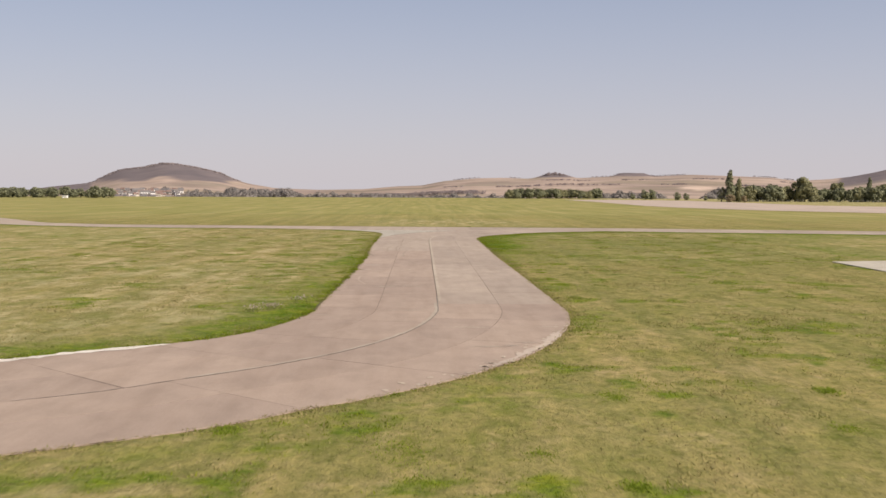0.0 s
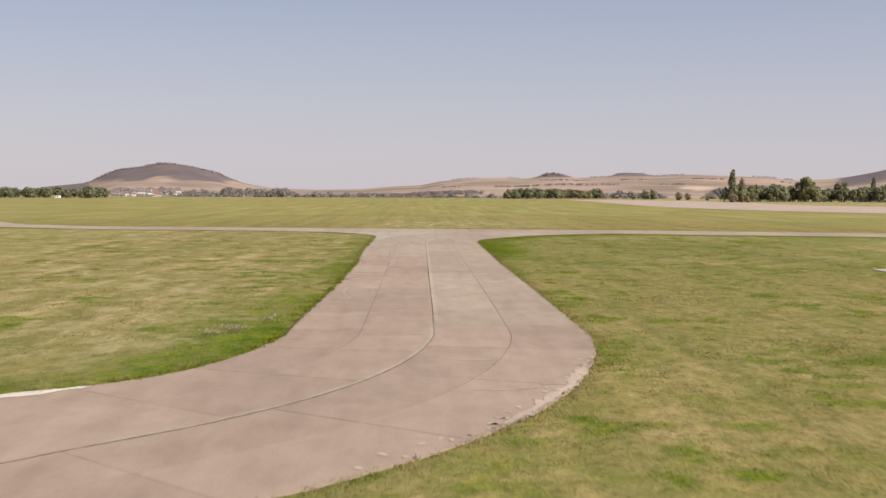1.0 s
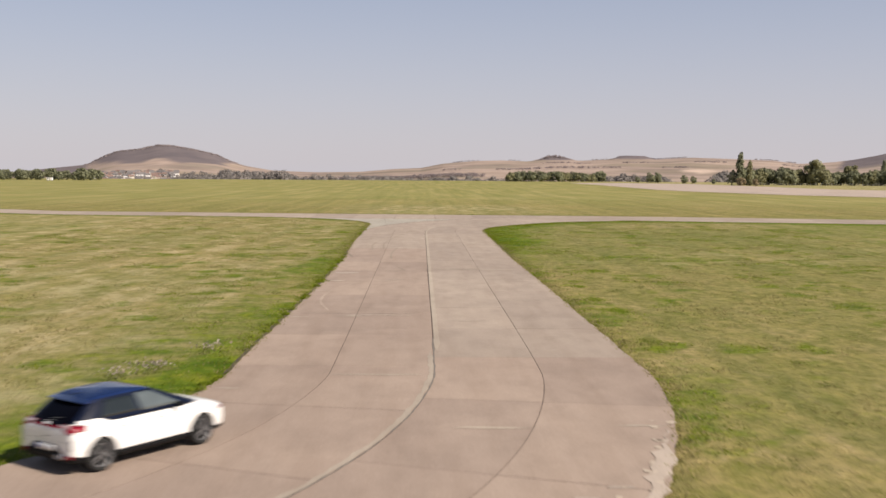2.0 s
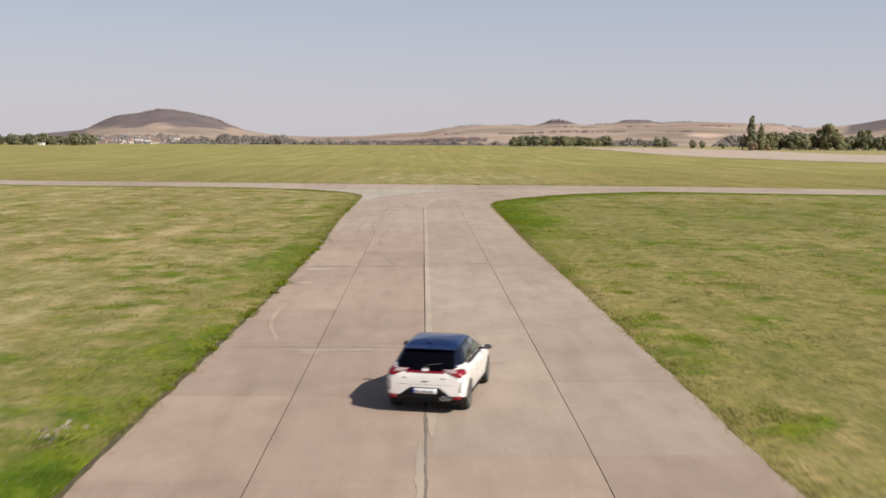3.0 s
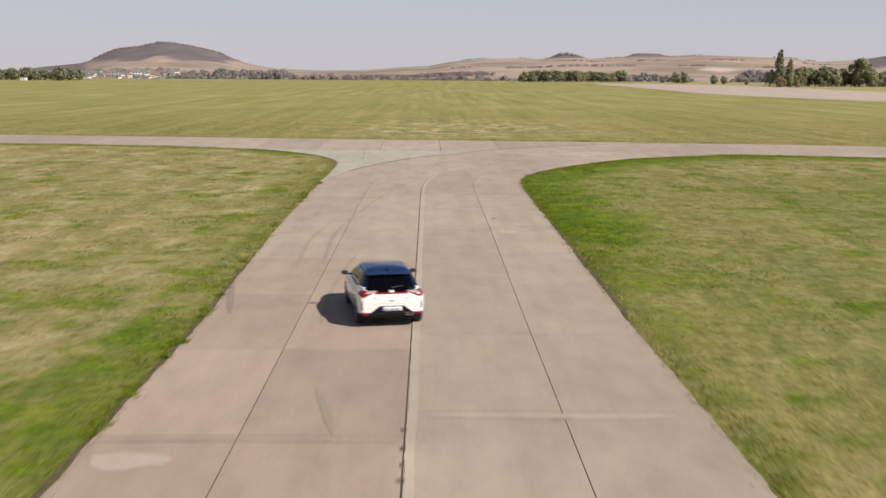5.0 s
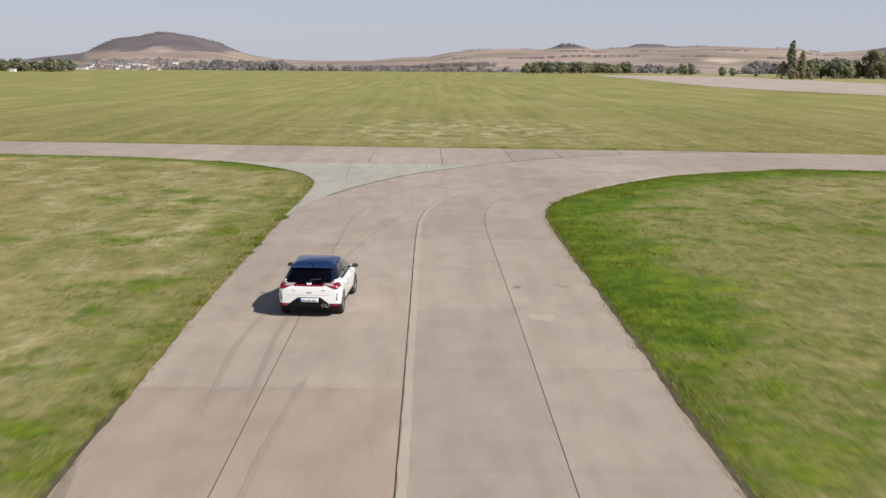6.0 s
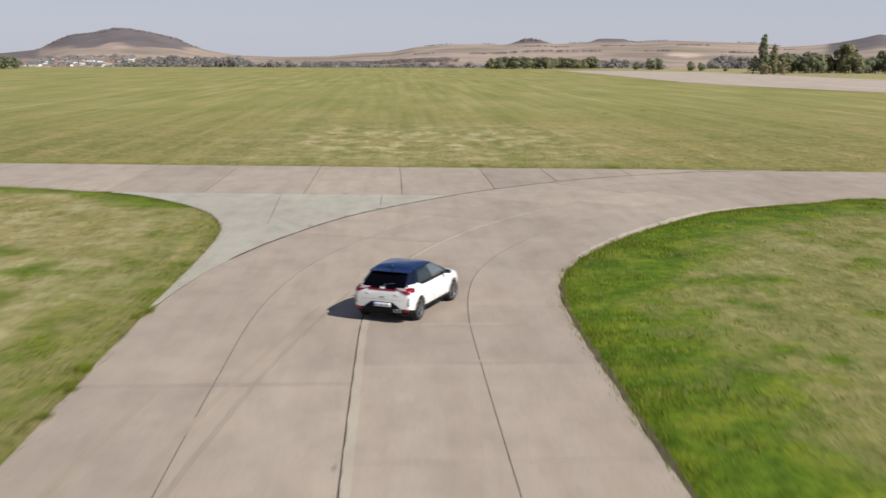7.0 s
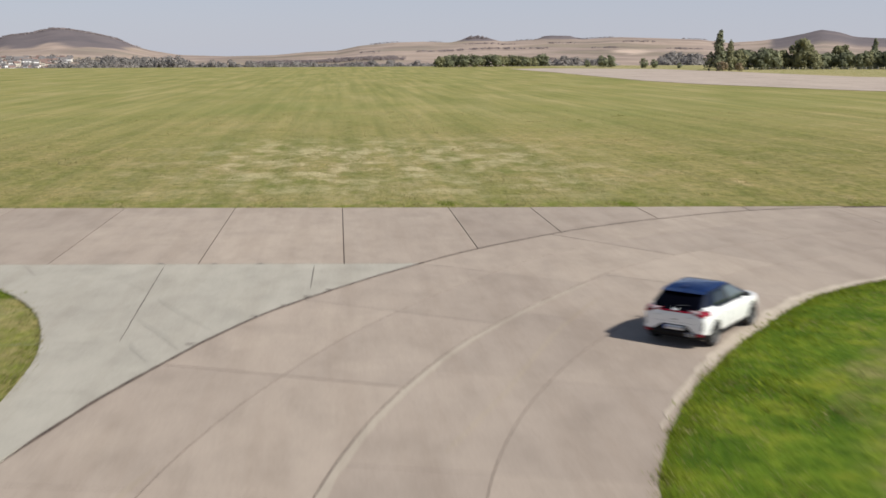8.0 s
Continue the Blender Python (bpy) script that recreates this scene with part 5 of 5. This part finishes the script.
def tree(name, height, width, material, label, category, group, seed, slim=False, low=0.12, clumps=900):
    """A tapered trunk with limbs, and a crown of leaf clumps gathered round the limbs' ends."""
    r = np.random.RandomState(seed)
    t = tagged(holder(name), label, category, group)
    bm = bmesh.new()
    bmesh.ops.create_cone(bm, cap_ends=True, segments=8, radius1=height * 0.03, radius2=height * 0.008, depth=height * 0.8, matrix=Matrix.Translation((0, 0, height * 0.4)))
    part("trunk", bm, M_BARK, t, "tapered grey trunk")
    ends = []
    for i in range(14 if not slim else 22):
        z0 = height * r.uniform(0.15, 0.7)
        a = r.uniform(0, 2 * math.pi)
        if slim:
            zz = height * r.uniform(low, 0.97)
            reach = width / 2 * (1 - max(0, (zz / height - 0.25) / 0.75) ** 2.2) * r.uniform(0.3, 0.85)
        else:
            zz = height * r.uniform(low + 0.12, 0.9)
            reach = width / 2 * math.sqrt(max(0.05, 1 - ((zz / height - 0.5) / 0.52) ** 2)) * r.uniform(0.35, 0.9)
        e = Vector((math.cos(a) * reach, math.sin(a) * reach, zz))
        ends.append(e)
        if i < 7:
            s = Vector((0, 0, min(z0, zz * 0.8)))
            d = e - s
            lb = bmesh.new()
            bmesh.ops.create_cone(lb, cap_ends=True, segments=5, radius1=height * 0.012, radius2=height * 0.004, depth=d.length,
                                  matrix=Matrix.Translation((s + e) / 2) @ d.to_track_quat("Z", "Y").to_matrix().to_4x4())
            part("limb", lb, M_BARK, t)
    if slim:
        z = np.linspace(height * 0.07, height * 0.95, 15)
        half = width / 2 * np.sqrt(np.clip(1 - ((z / height - 0.42) / 0.60) ** 2, 0.05, 1))
        c = np.c_[r.normal(0, width * 0.07, 15), r.normal(0, width * 0.07, 15), z]
        c = np.vstack([c, np.array([tuple(e) for e in ends]) * [0.6, 0.6, 1]])
        half = np.r_[half * 1.0, np.full(len(ends), width * 0.13)]
        rad = np.c_[half, half, half * 0.9 + height * 0.035]
    else:
        c = np.array([tuple(e) for e in ends])
        h2 = r.uniform(0.15, 0.25, len(c)) * width
        rad = np.c_[h2, h2, h2 * 0.85 * height / max(height, width)]
        core = np.array([(0, 0, height * 0.38), (width * 0.12, 0, height * 0.6), (-width * 0.1, width * 0.1, height * 0.25)])
        c = np.vstack([c, core])
        rad = np.vstack([rad, np.array([(0.34, 0.34, 0.30)] * 3) * [width, width, height]])
    v, f = lobe_cloud(c, rad, max(20, clumps // len(c)), seed + 3, (0.16, 0.34))
    v[:, 2] = np.maximum(v[:, 2], -0.3)
    leaf_mesh("crown", v, f, material, t)
    return t


def stand(ob, x, y, s=1.0, turn=0.0):
    ob.matrix_basis = Matrix.LocRotScale((x, y, float(terrain(np.array([x]), np.array([y]))[0])), Euler((0, 0, turn)), (s, s, s))


def plant(ob, x, y, s=1.0, turn=0.0):
    z = float(terrain(np.array([float(x)]), np.array([float(y)]))[0])
    c = copy_thing(ob, pose(x, y, z, 0, 0, math.degrees(turn)))
    c.scale = (s, s, s)
    return c


pop = tree("poplar", 16.5, 4.0, M_LEAF_DARK, "tall dark columnar poplar at the apron's end", "tree", "", 5, True, 0.1, 3200)
stand(pop, 161, 476)
pop2 = tree("poplar", 12.5, 3.0, M_LEAF_OLIVE, "slim shorter olive-green poplar beside a taller one", "tree", "", 6, True, 0.1, 2600)
stand(pop2, 166.5, 478)
pop3 = tree("poplar", 14, 3.2, M_LEAF_DARK, "dark columnar poplar rising from a tree row", "tree", "", 7, True, 0.1, 2600)
stand(pop3, 262, 540)
fir = tree("conifer", 8, 5, M_LEAF_DARK, "low spreading dark conifer under the poplars", "tree", "", 8, False, 0.05, 700)
stand(fir, 157.5, 478)
ROW = "tree row behind the apron"
dark = tree("broadleaf_tree", 9, 9, M_LEAF_DARK, "dark green broadleaf tree in a row behind the apron", "tree", ROW, 11, low=0.0, clumps=1500)
olive = tree("broadleaf_tree", 9, 9, M_LEAF_OLIVE, "olive-green broadleaf tree in a row behind the apron", "tree", ROW, 12, low=0.0, clumps=1500)
tall = tree("broadleaf_tree", 14.5, 10, M_LEAF_OLIVE, "tall olive-green tree above its row", "tree", ROW, 13, low=0.05, clumps=2200)
stand(dark, 172, 500)
stand(olive, 178, 502)
stand(tall, 210, 505)
rr = random.Random(8)
for i in range(34):
    x = 180 + i * 3.8 + rr.uniform(-1.5, 1.5)
    y = 512 - i * 0.5 + rr.uniform(-7, 7)
    plant(dark if rr.random() < 0.55 else olive, x, y, rr.uniform(0.8, 1.15), rr.uniform(0, 6))
plant(tall, 236, 520, 0.8, 2.0)
SHRUB = "shrubs by the apron"
rust = tree("shrub", 4.2, 5.2, M_LEAF_RUST, "rusty brown shrub at the foot of the poplars", "shrub", SHRUB, 14, low=0.02, clumps=700)
stand(rust, 157.5, 462)
plant(rust, 164.5, 461, 0.85, 2)
bush = tree("shrub", 6, 6.5, M_LEAF_DARK, "round dark green shrub beyond the apron", "shrub", SHRUB, 15, low=0.02, clumps=800)
stand(bush, 145, 612)
for x, y, s in ((150, 615, 1.05), (158, 577, 0.8), (164, 579, 0.7), (171, 560, 0.45), (139, 622, 0.6)):
    plant(bush, x, y, s, x)
HEDGE = "thicket at the field's end"
thick = tree("thicket_tree", 6.8, 7.5, M_LEAF_OLIVE, "dense low thicket tree at the end of the field", "tree", HEDGE, 16, low=0.0, clumps=900)
thick2 = tree("thicket_tree", 6.6, 7.5, M_LEAF_DARK, "dense dark thicket tree at the end of the field", "tree", HEDGE, 17, low=0.0, clumps=900)
stand(thick, 58, 640)
stand(thick2, 63, 645)
for i in range(22):
    u = i / 21
    plant(thick if rr.random() < 0.5 else thick2, 60 + 66 * u + rr.uniform(-1, 1), 636 + 40 * u + rr.uniform(-4, 10), rr.uniform(0.85, 1.1) * (0.8 if i < 2 else 1), rr.uniform(0, 6))
edge = tree("broadleaf_tree", 6.8, 8, M_LEAF_DARK, "dark green tree in a low row at the field's end", "tree", "low tree row", 18, low=0.02, clumps=900)
stand(edge, -196, 560)
for i in range(64):
    plant(edge, -193 - i * 2.1 + rr.uniform(-2, 2), 575 + rr.uniform(-12, 18), rr.uniform(0.55, 0.95), rr.uniform(0, 6))


def woods():
    """Belts of far trees in the valley and on the slopes, as clumps."""
    r = np.random.RandomState(77)

    def belt(name, az0, az1, d0, d1, n, h, material, label, gap=0.0, spread=0.42, k=70, dome=False):
        az = r.uniform(az0, az1, n)
        d = r.uniform(d0, d1, n)
        x = az * d
        if gap:
            keep = cheap_noise(x, d * 0.2, 1 / 60, 41) > gap
            x, d = x[keep], d[keep]
        z = terrain(x, d)
        swell = 0.75 + 0.5 * cheap_noise(x, d, 1 / 28, 43)
        hh = h * r.uniform(0.75, 1.1, len(x)) * swell
        if dome:
            hh = hh * np.sqrt(np.clip(1 - (2 * (x / d - az0) / (az1 - az0) - 1) ** 2, 0.06, 1))
        lobes, radii = [], []
        for fx, fz, fr in ((0, 0.30, 0.36), (0.18, 0.55, 0.30), (-0.2, 0.5, 0.28), (0.02, 0.78, 0.22)):
            lobes.append(np.c_[x + fx * hh + r.normal(0, 0.06, len(x)) * hh, d + r.normal(0, 0.1, len(x)) * hh, z + fz * hh])
            radii.append(np.c_[hh * fr * spread / 0.42, hh * fr * spread / 0.42, hh * fr])
        v, f = lobe_cloud(np.vstack(lobes), np.vstack(radii), k, 5, (0.12, 0.26), 0.12)
        tagged(leaf_mesh(name, v, f, material), label, "woodland", kind="stuff")

    belt("valley_trees", -0.245, -0.185, 800, 900, 120, 12, M_LEAF_GREY, "belt of hazy grey-green trees beyond the field")
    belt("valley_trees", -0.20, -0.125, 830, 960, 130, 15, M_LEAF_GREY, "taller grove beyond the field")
    belt("valley_trees", -0.13, 0.10, 840, 900, 420, 11.5, M_LEAF_GREY, "row of hazy grey-green trees beyond the field")
    belt("valley_trees", 0.165, 0.216, 800, 860, 80, 14, M_LEAF_GREY, "hazy grey-green grove beyond the apron")
    belt("valley_trees", 0.222, 0.249, 820, 880, 46, 14, M_LEAF_GREY, "hazy grey-green grove beyond the apron")
    belt("valley_trees", 0.294, 0.33, 850, 960, 80, 16, M_LEAF_GREY, "taller hazy grey-green grove beyond the apron")
    belt("valley_trees", 0.32, 0.47, 900, 1000, 170, 12, M_LEAF_GREY, "hazy grey-green grove beyond the apron", 0.15)
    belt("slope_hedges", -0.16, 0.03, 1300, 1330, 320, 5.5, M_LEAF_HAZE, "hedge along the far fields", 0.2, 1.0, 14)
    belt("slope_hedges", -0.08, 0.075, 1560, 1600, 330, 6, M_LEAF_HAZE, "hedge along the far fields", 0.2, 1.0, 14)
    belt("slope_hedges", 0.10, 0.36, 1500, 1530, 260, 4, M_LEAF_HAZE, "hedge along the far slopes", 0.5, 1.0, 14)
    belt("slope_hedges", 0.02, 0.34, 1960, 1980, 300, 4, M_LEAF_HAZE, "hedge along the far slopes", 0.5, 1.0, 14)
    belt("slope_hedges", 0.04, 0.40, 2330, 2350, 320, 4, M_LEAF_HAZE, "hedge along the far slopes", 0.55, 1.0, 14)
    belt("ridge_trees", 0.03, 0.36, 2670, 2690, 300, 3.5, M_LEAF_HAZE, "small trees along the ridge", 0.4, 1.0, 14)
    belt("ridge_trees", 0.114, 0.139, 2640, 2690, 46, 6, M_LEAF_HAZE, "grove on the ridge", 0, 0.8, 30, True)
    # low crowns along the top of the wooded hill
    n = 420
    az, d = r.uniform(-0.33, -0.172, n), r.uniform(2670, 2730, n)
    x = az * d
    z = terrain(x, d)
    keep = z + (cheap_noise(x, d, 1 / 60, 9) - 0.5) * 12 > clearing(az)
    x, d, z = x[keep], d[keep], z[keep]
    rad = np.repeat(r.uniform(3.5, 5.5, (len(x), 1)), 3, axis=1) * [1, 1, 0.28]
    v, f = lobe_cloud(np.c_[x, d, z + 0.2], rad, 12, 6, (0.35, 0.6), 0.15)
    tagged(leaf_mesh("hill_wood", v, f, M_LEAF_HAZE), "woodland over the hill, greyed by painted haze", "woodland", kind="stuff")
    n = 380
    x, d = r.uniform(-0.345, -0.205, n), r.uniform(1640, 2050, n)
    x = x * d
    rad = np.repeat(r.uniform(2.2, 4.0, (n, 1)), 3, axis=1)
    v, f = lobe_cloud(np.c_[x, d, terrain(x, d) + 1.6], rad, 40, 7, (0.18, 0.35))
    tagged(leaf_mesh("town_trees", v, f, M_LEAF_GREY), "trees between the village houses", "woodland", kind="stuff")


woods()

# ---- the village under the hill ----
M_WALLS = [plain("white_render", (0.84, 0.82, 0.79), 0.8, 0, 0.06, 0.5), plain("cream_render", (0.66, 0.60, 0.50), 0.8, 0, 0.06, 0.5)]
M_ROOFS = [plain("red_roof_tiles", (0.23, 0.155, 0.13), 0.8, 0, 0.25, 0.6), plain("grey_roof_tiles", (0.17, 0.155, 0.15), 0.8, 0, 0.25, 0.6)]
M_PANE = plain("house_pane", (0.05, 0.055, 0.06), 0.15, 0, 0.2, 1)


def house(w, d, h, wall, roof, label):
    o = tagged(holder("house"), label, "house", "village houses")
    bm = bmesh.new()
    box(bm, -w / 2, w / 2, -d / 2, d / 2, -3, h)
    part("wall", bm, wall, o)
    bm = bmesh.new()
    e, top = 0.5, h + d * 0.38
    v = [bm.verts.new(p) for p in ((-w / 2 - e, -d / 2 - e, h - 0.2), (w / 2 + e, -d / 2 - e, h - 0.2), (w / 2 + e, d / 2 + e, h - 0.2), (-w / 2 - e, d / 2 + e, h - 0.2), (-w / 2 - e, 0, top), (w / 2 + e, 0, top))]
    for f in ((0, 1, 5, 4), (2, 3, 4, 5), (1, 2, 5), (3, 0, 4), (3, 2, 1, 0)):
        bm.faces.new([v[i] for i in f])
    part("roof", bm, roof, o)
    for x in (-w * 0.28, 0, w * 0.28):
        for z in ([1.4, 4.2] if h > 5 else [1.4]):
            bm = bmesh.new()
            box(bm, x - 0.6, x + 0.6, -d / 2 - 0.06, -d / 2 + 0.05, z, z + 1.3)
            part("window", bm, M_PANE, o)
    return o


def village():
    kinds = [house(8, 7, 5.4, M_WALLS[0], M_ROOFS[1], "white two-storey village house with a grey roof"),
             house(8, 7, 3.6, M_WALLS[0], M_ROOFS[0], "white village cottage with a red tiled roof"),
             house(9, 7, 5.4, M_WALLS[1], M_ROOFS[0], "cream village house with a red tiled roof"),
             house(17, 9, 6.5, M_WALLS[0], M_ROOFS[1], "long white apartment block under a grey roof")]
    r = random.Random(12)
    spots = []
    while len(spots) < 105:
        az, d = r.uniform(-0.334, -0.232), r.uniform(1640, 1990)
        x = az * d
        if all((x - a) ** 2 + ((d - b) * 0.5) ** 2 > 9.5 ** 2 for a, b in spots):
            spots.append((x, d))
    for i, (x, d) in enumerate(spots):
        k = kinds[3] if i % 21 == 5 else kinds[r.choice((0, 0, 1, 2))]
        z = float(terrain(np.array([x]), np.array([d]))[0])
        m = pose(x, d, z, 0, 0, r.uniform(-35, 35))
        if i < 4:
            kinds[i].matrix_basis = m
        else:
            copy_thing(k, m)


village()

# ---- fence, cabin and post by the field ----
M_POST = plain("pale_post", (0.42, 0.40, 0.36), 0.7, 0, 0.1, 4)


def fence():
    f = tagged(holder("fence", (172, 488, 0)), "long low fence of pale posts and wires", "fence")
    n = 34
    for i in range(n):
        bm = bmesh.new()
        box(bm, i * 2.6 - 0.05, i * 2.6 + 0.05, -0.05 - i * 0.25, 0.05 - i * 0.25, -0.1, 1.25)
        part("post", bm, M_POST, f)
    for z in (0.6, 1.2):
        bm = bmesh.new()
        m = look((0, 0, z), (n * 2.6, -n * 0.25, z))
        box(bm, -0.015, 0.015, -0.015, 0.015, -n * 2.6, 0)
        bmesh.ops.transform(bm, matrix=m, verts=bm.verts)
        part("rail", bm, M_POST, f)


fence()


def site_cabin():
    c = tagged(holder("site_cabin", (-206, 536, 0)), "small white cabin on skids at the field's edge", "cabin")
    c.scale = (0.7, 0.7, 0.7)
    bm = bmesh.new()
    box(bm, -2.2, 2.2, -1.1, 1.1, 0.25, 2.5)
    bmesh.ops.bevel(bm, geom=bm.edges, offset=0.08, segments=1, affect="EDGES")
    part("shell", bm, M_WALLS[0], c)
    bm = bmesh.new()
    box(bm, -2.35, 2.35, -1.25, 1.25, 2.5, 2.62)
    part("roof", bm, M_ROOFS[1], c)
    bm = bmesh.new()
    box(bm, -0.2, 0.7, -1.13, -1.09, 0.4, 2.3)
    part("door", bm, M_POST, c)
    bm = bmesh.new()
    box(bm, -1.7, -0.8, -1.13, -1.09, 1.2, 2.0)
    part("window", bm, M_PANE, c)
    for x in (-1.8, 1.8):
        bm = bmesh.new()
        box(bm, x - 0.15, x + 0.15, -1.2, 1.2, 0.0, 0.26)
        part("skid", bm, M_BARK, c)


site_cabin()


def motions():
    walk(car, CAR_ROWS)
    for wheel, x, y, turn in WHEELS:
        walk(wheel, wheel_rows(x, y, turn))


motions()
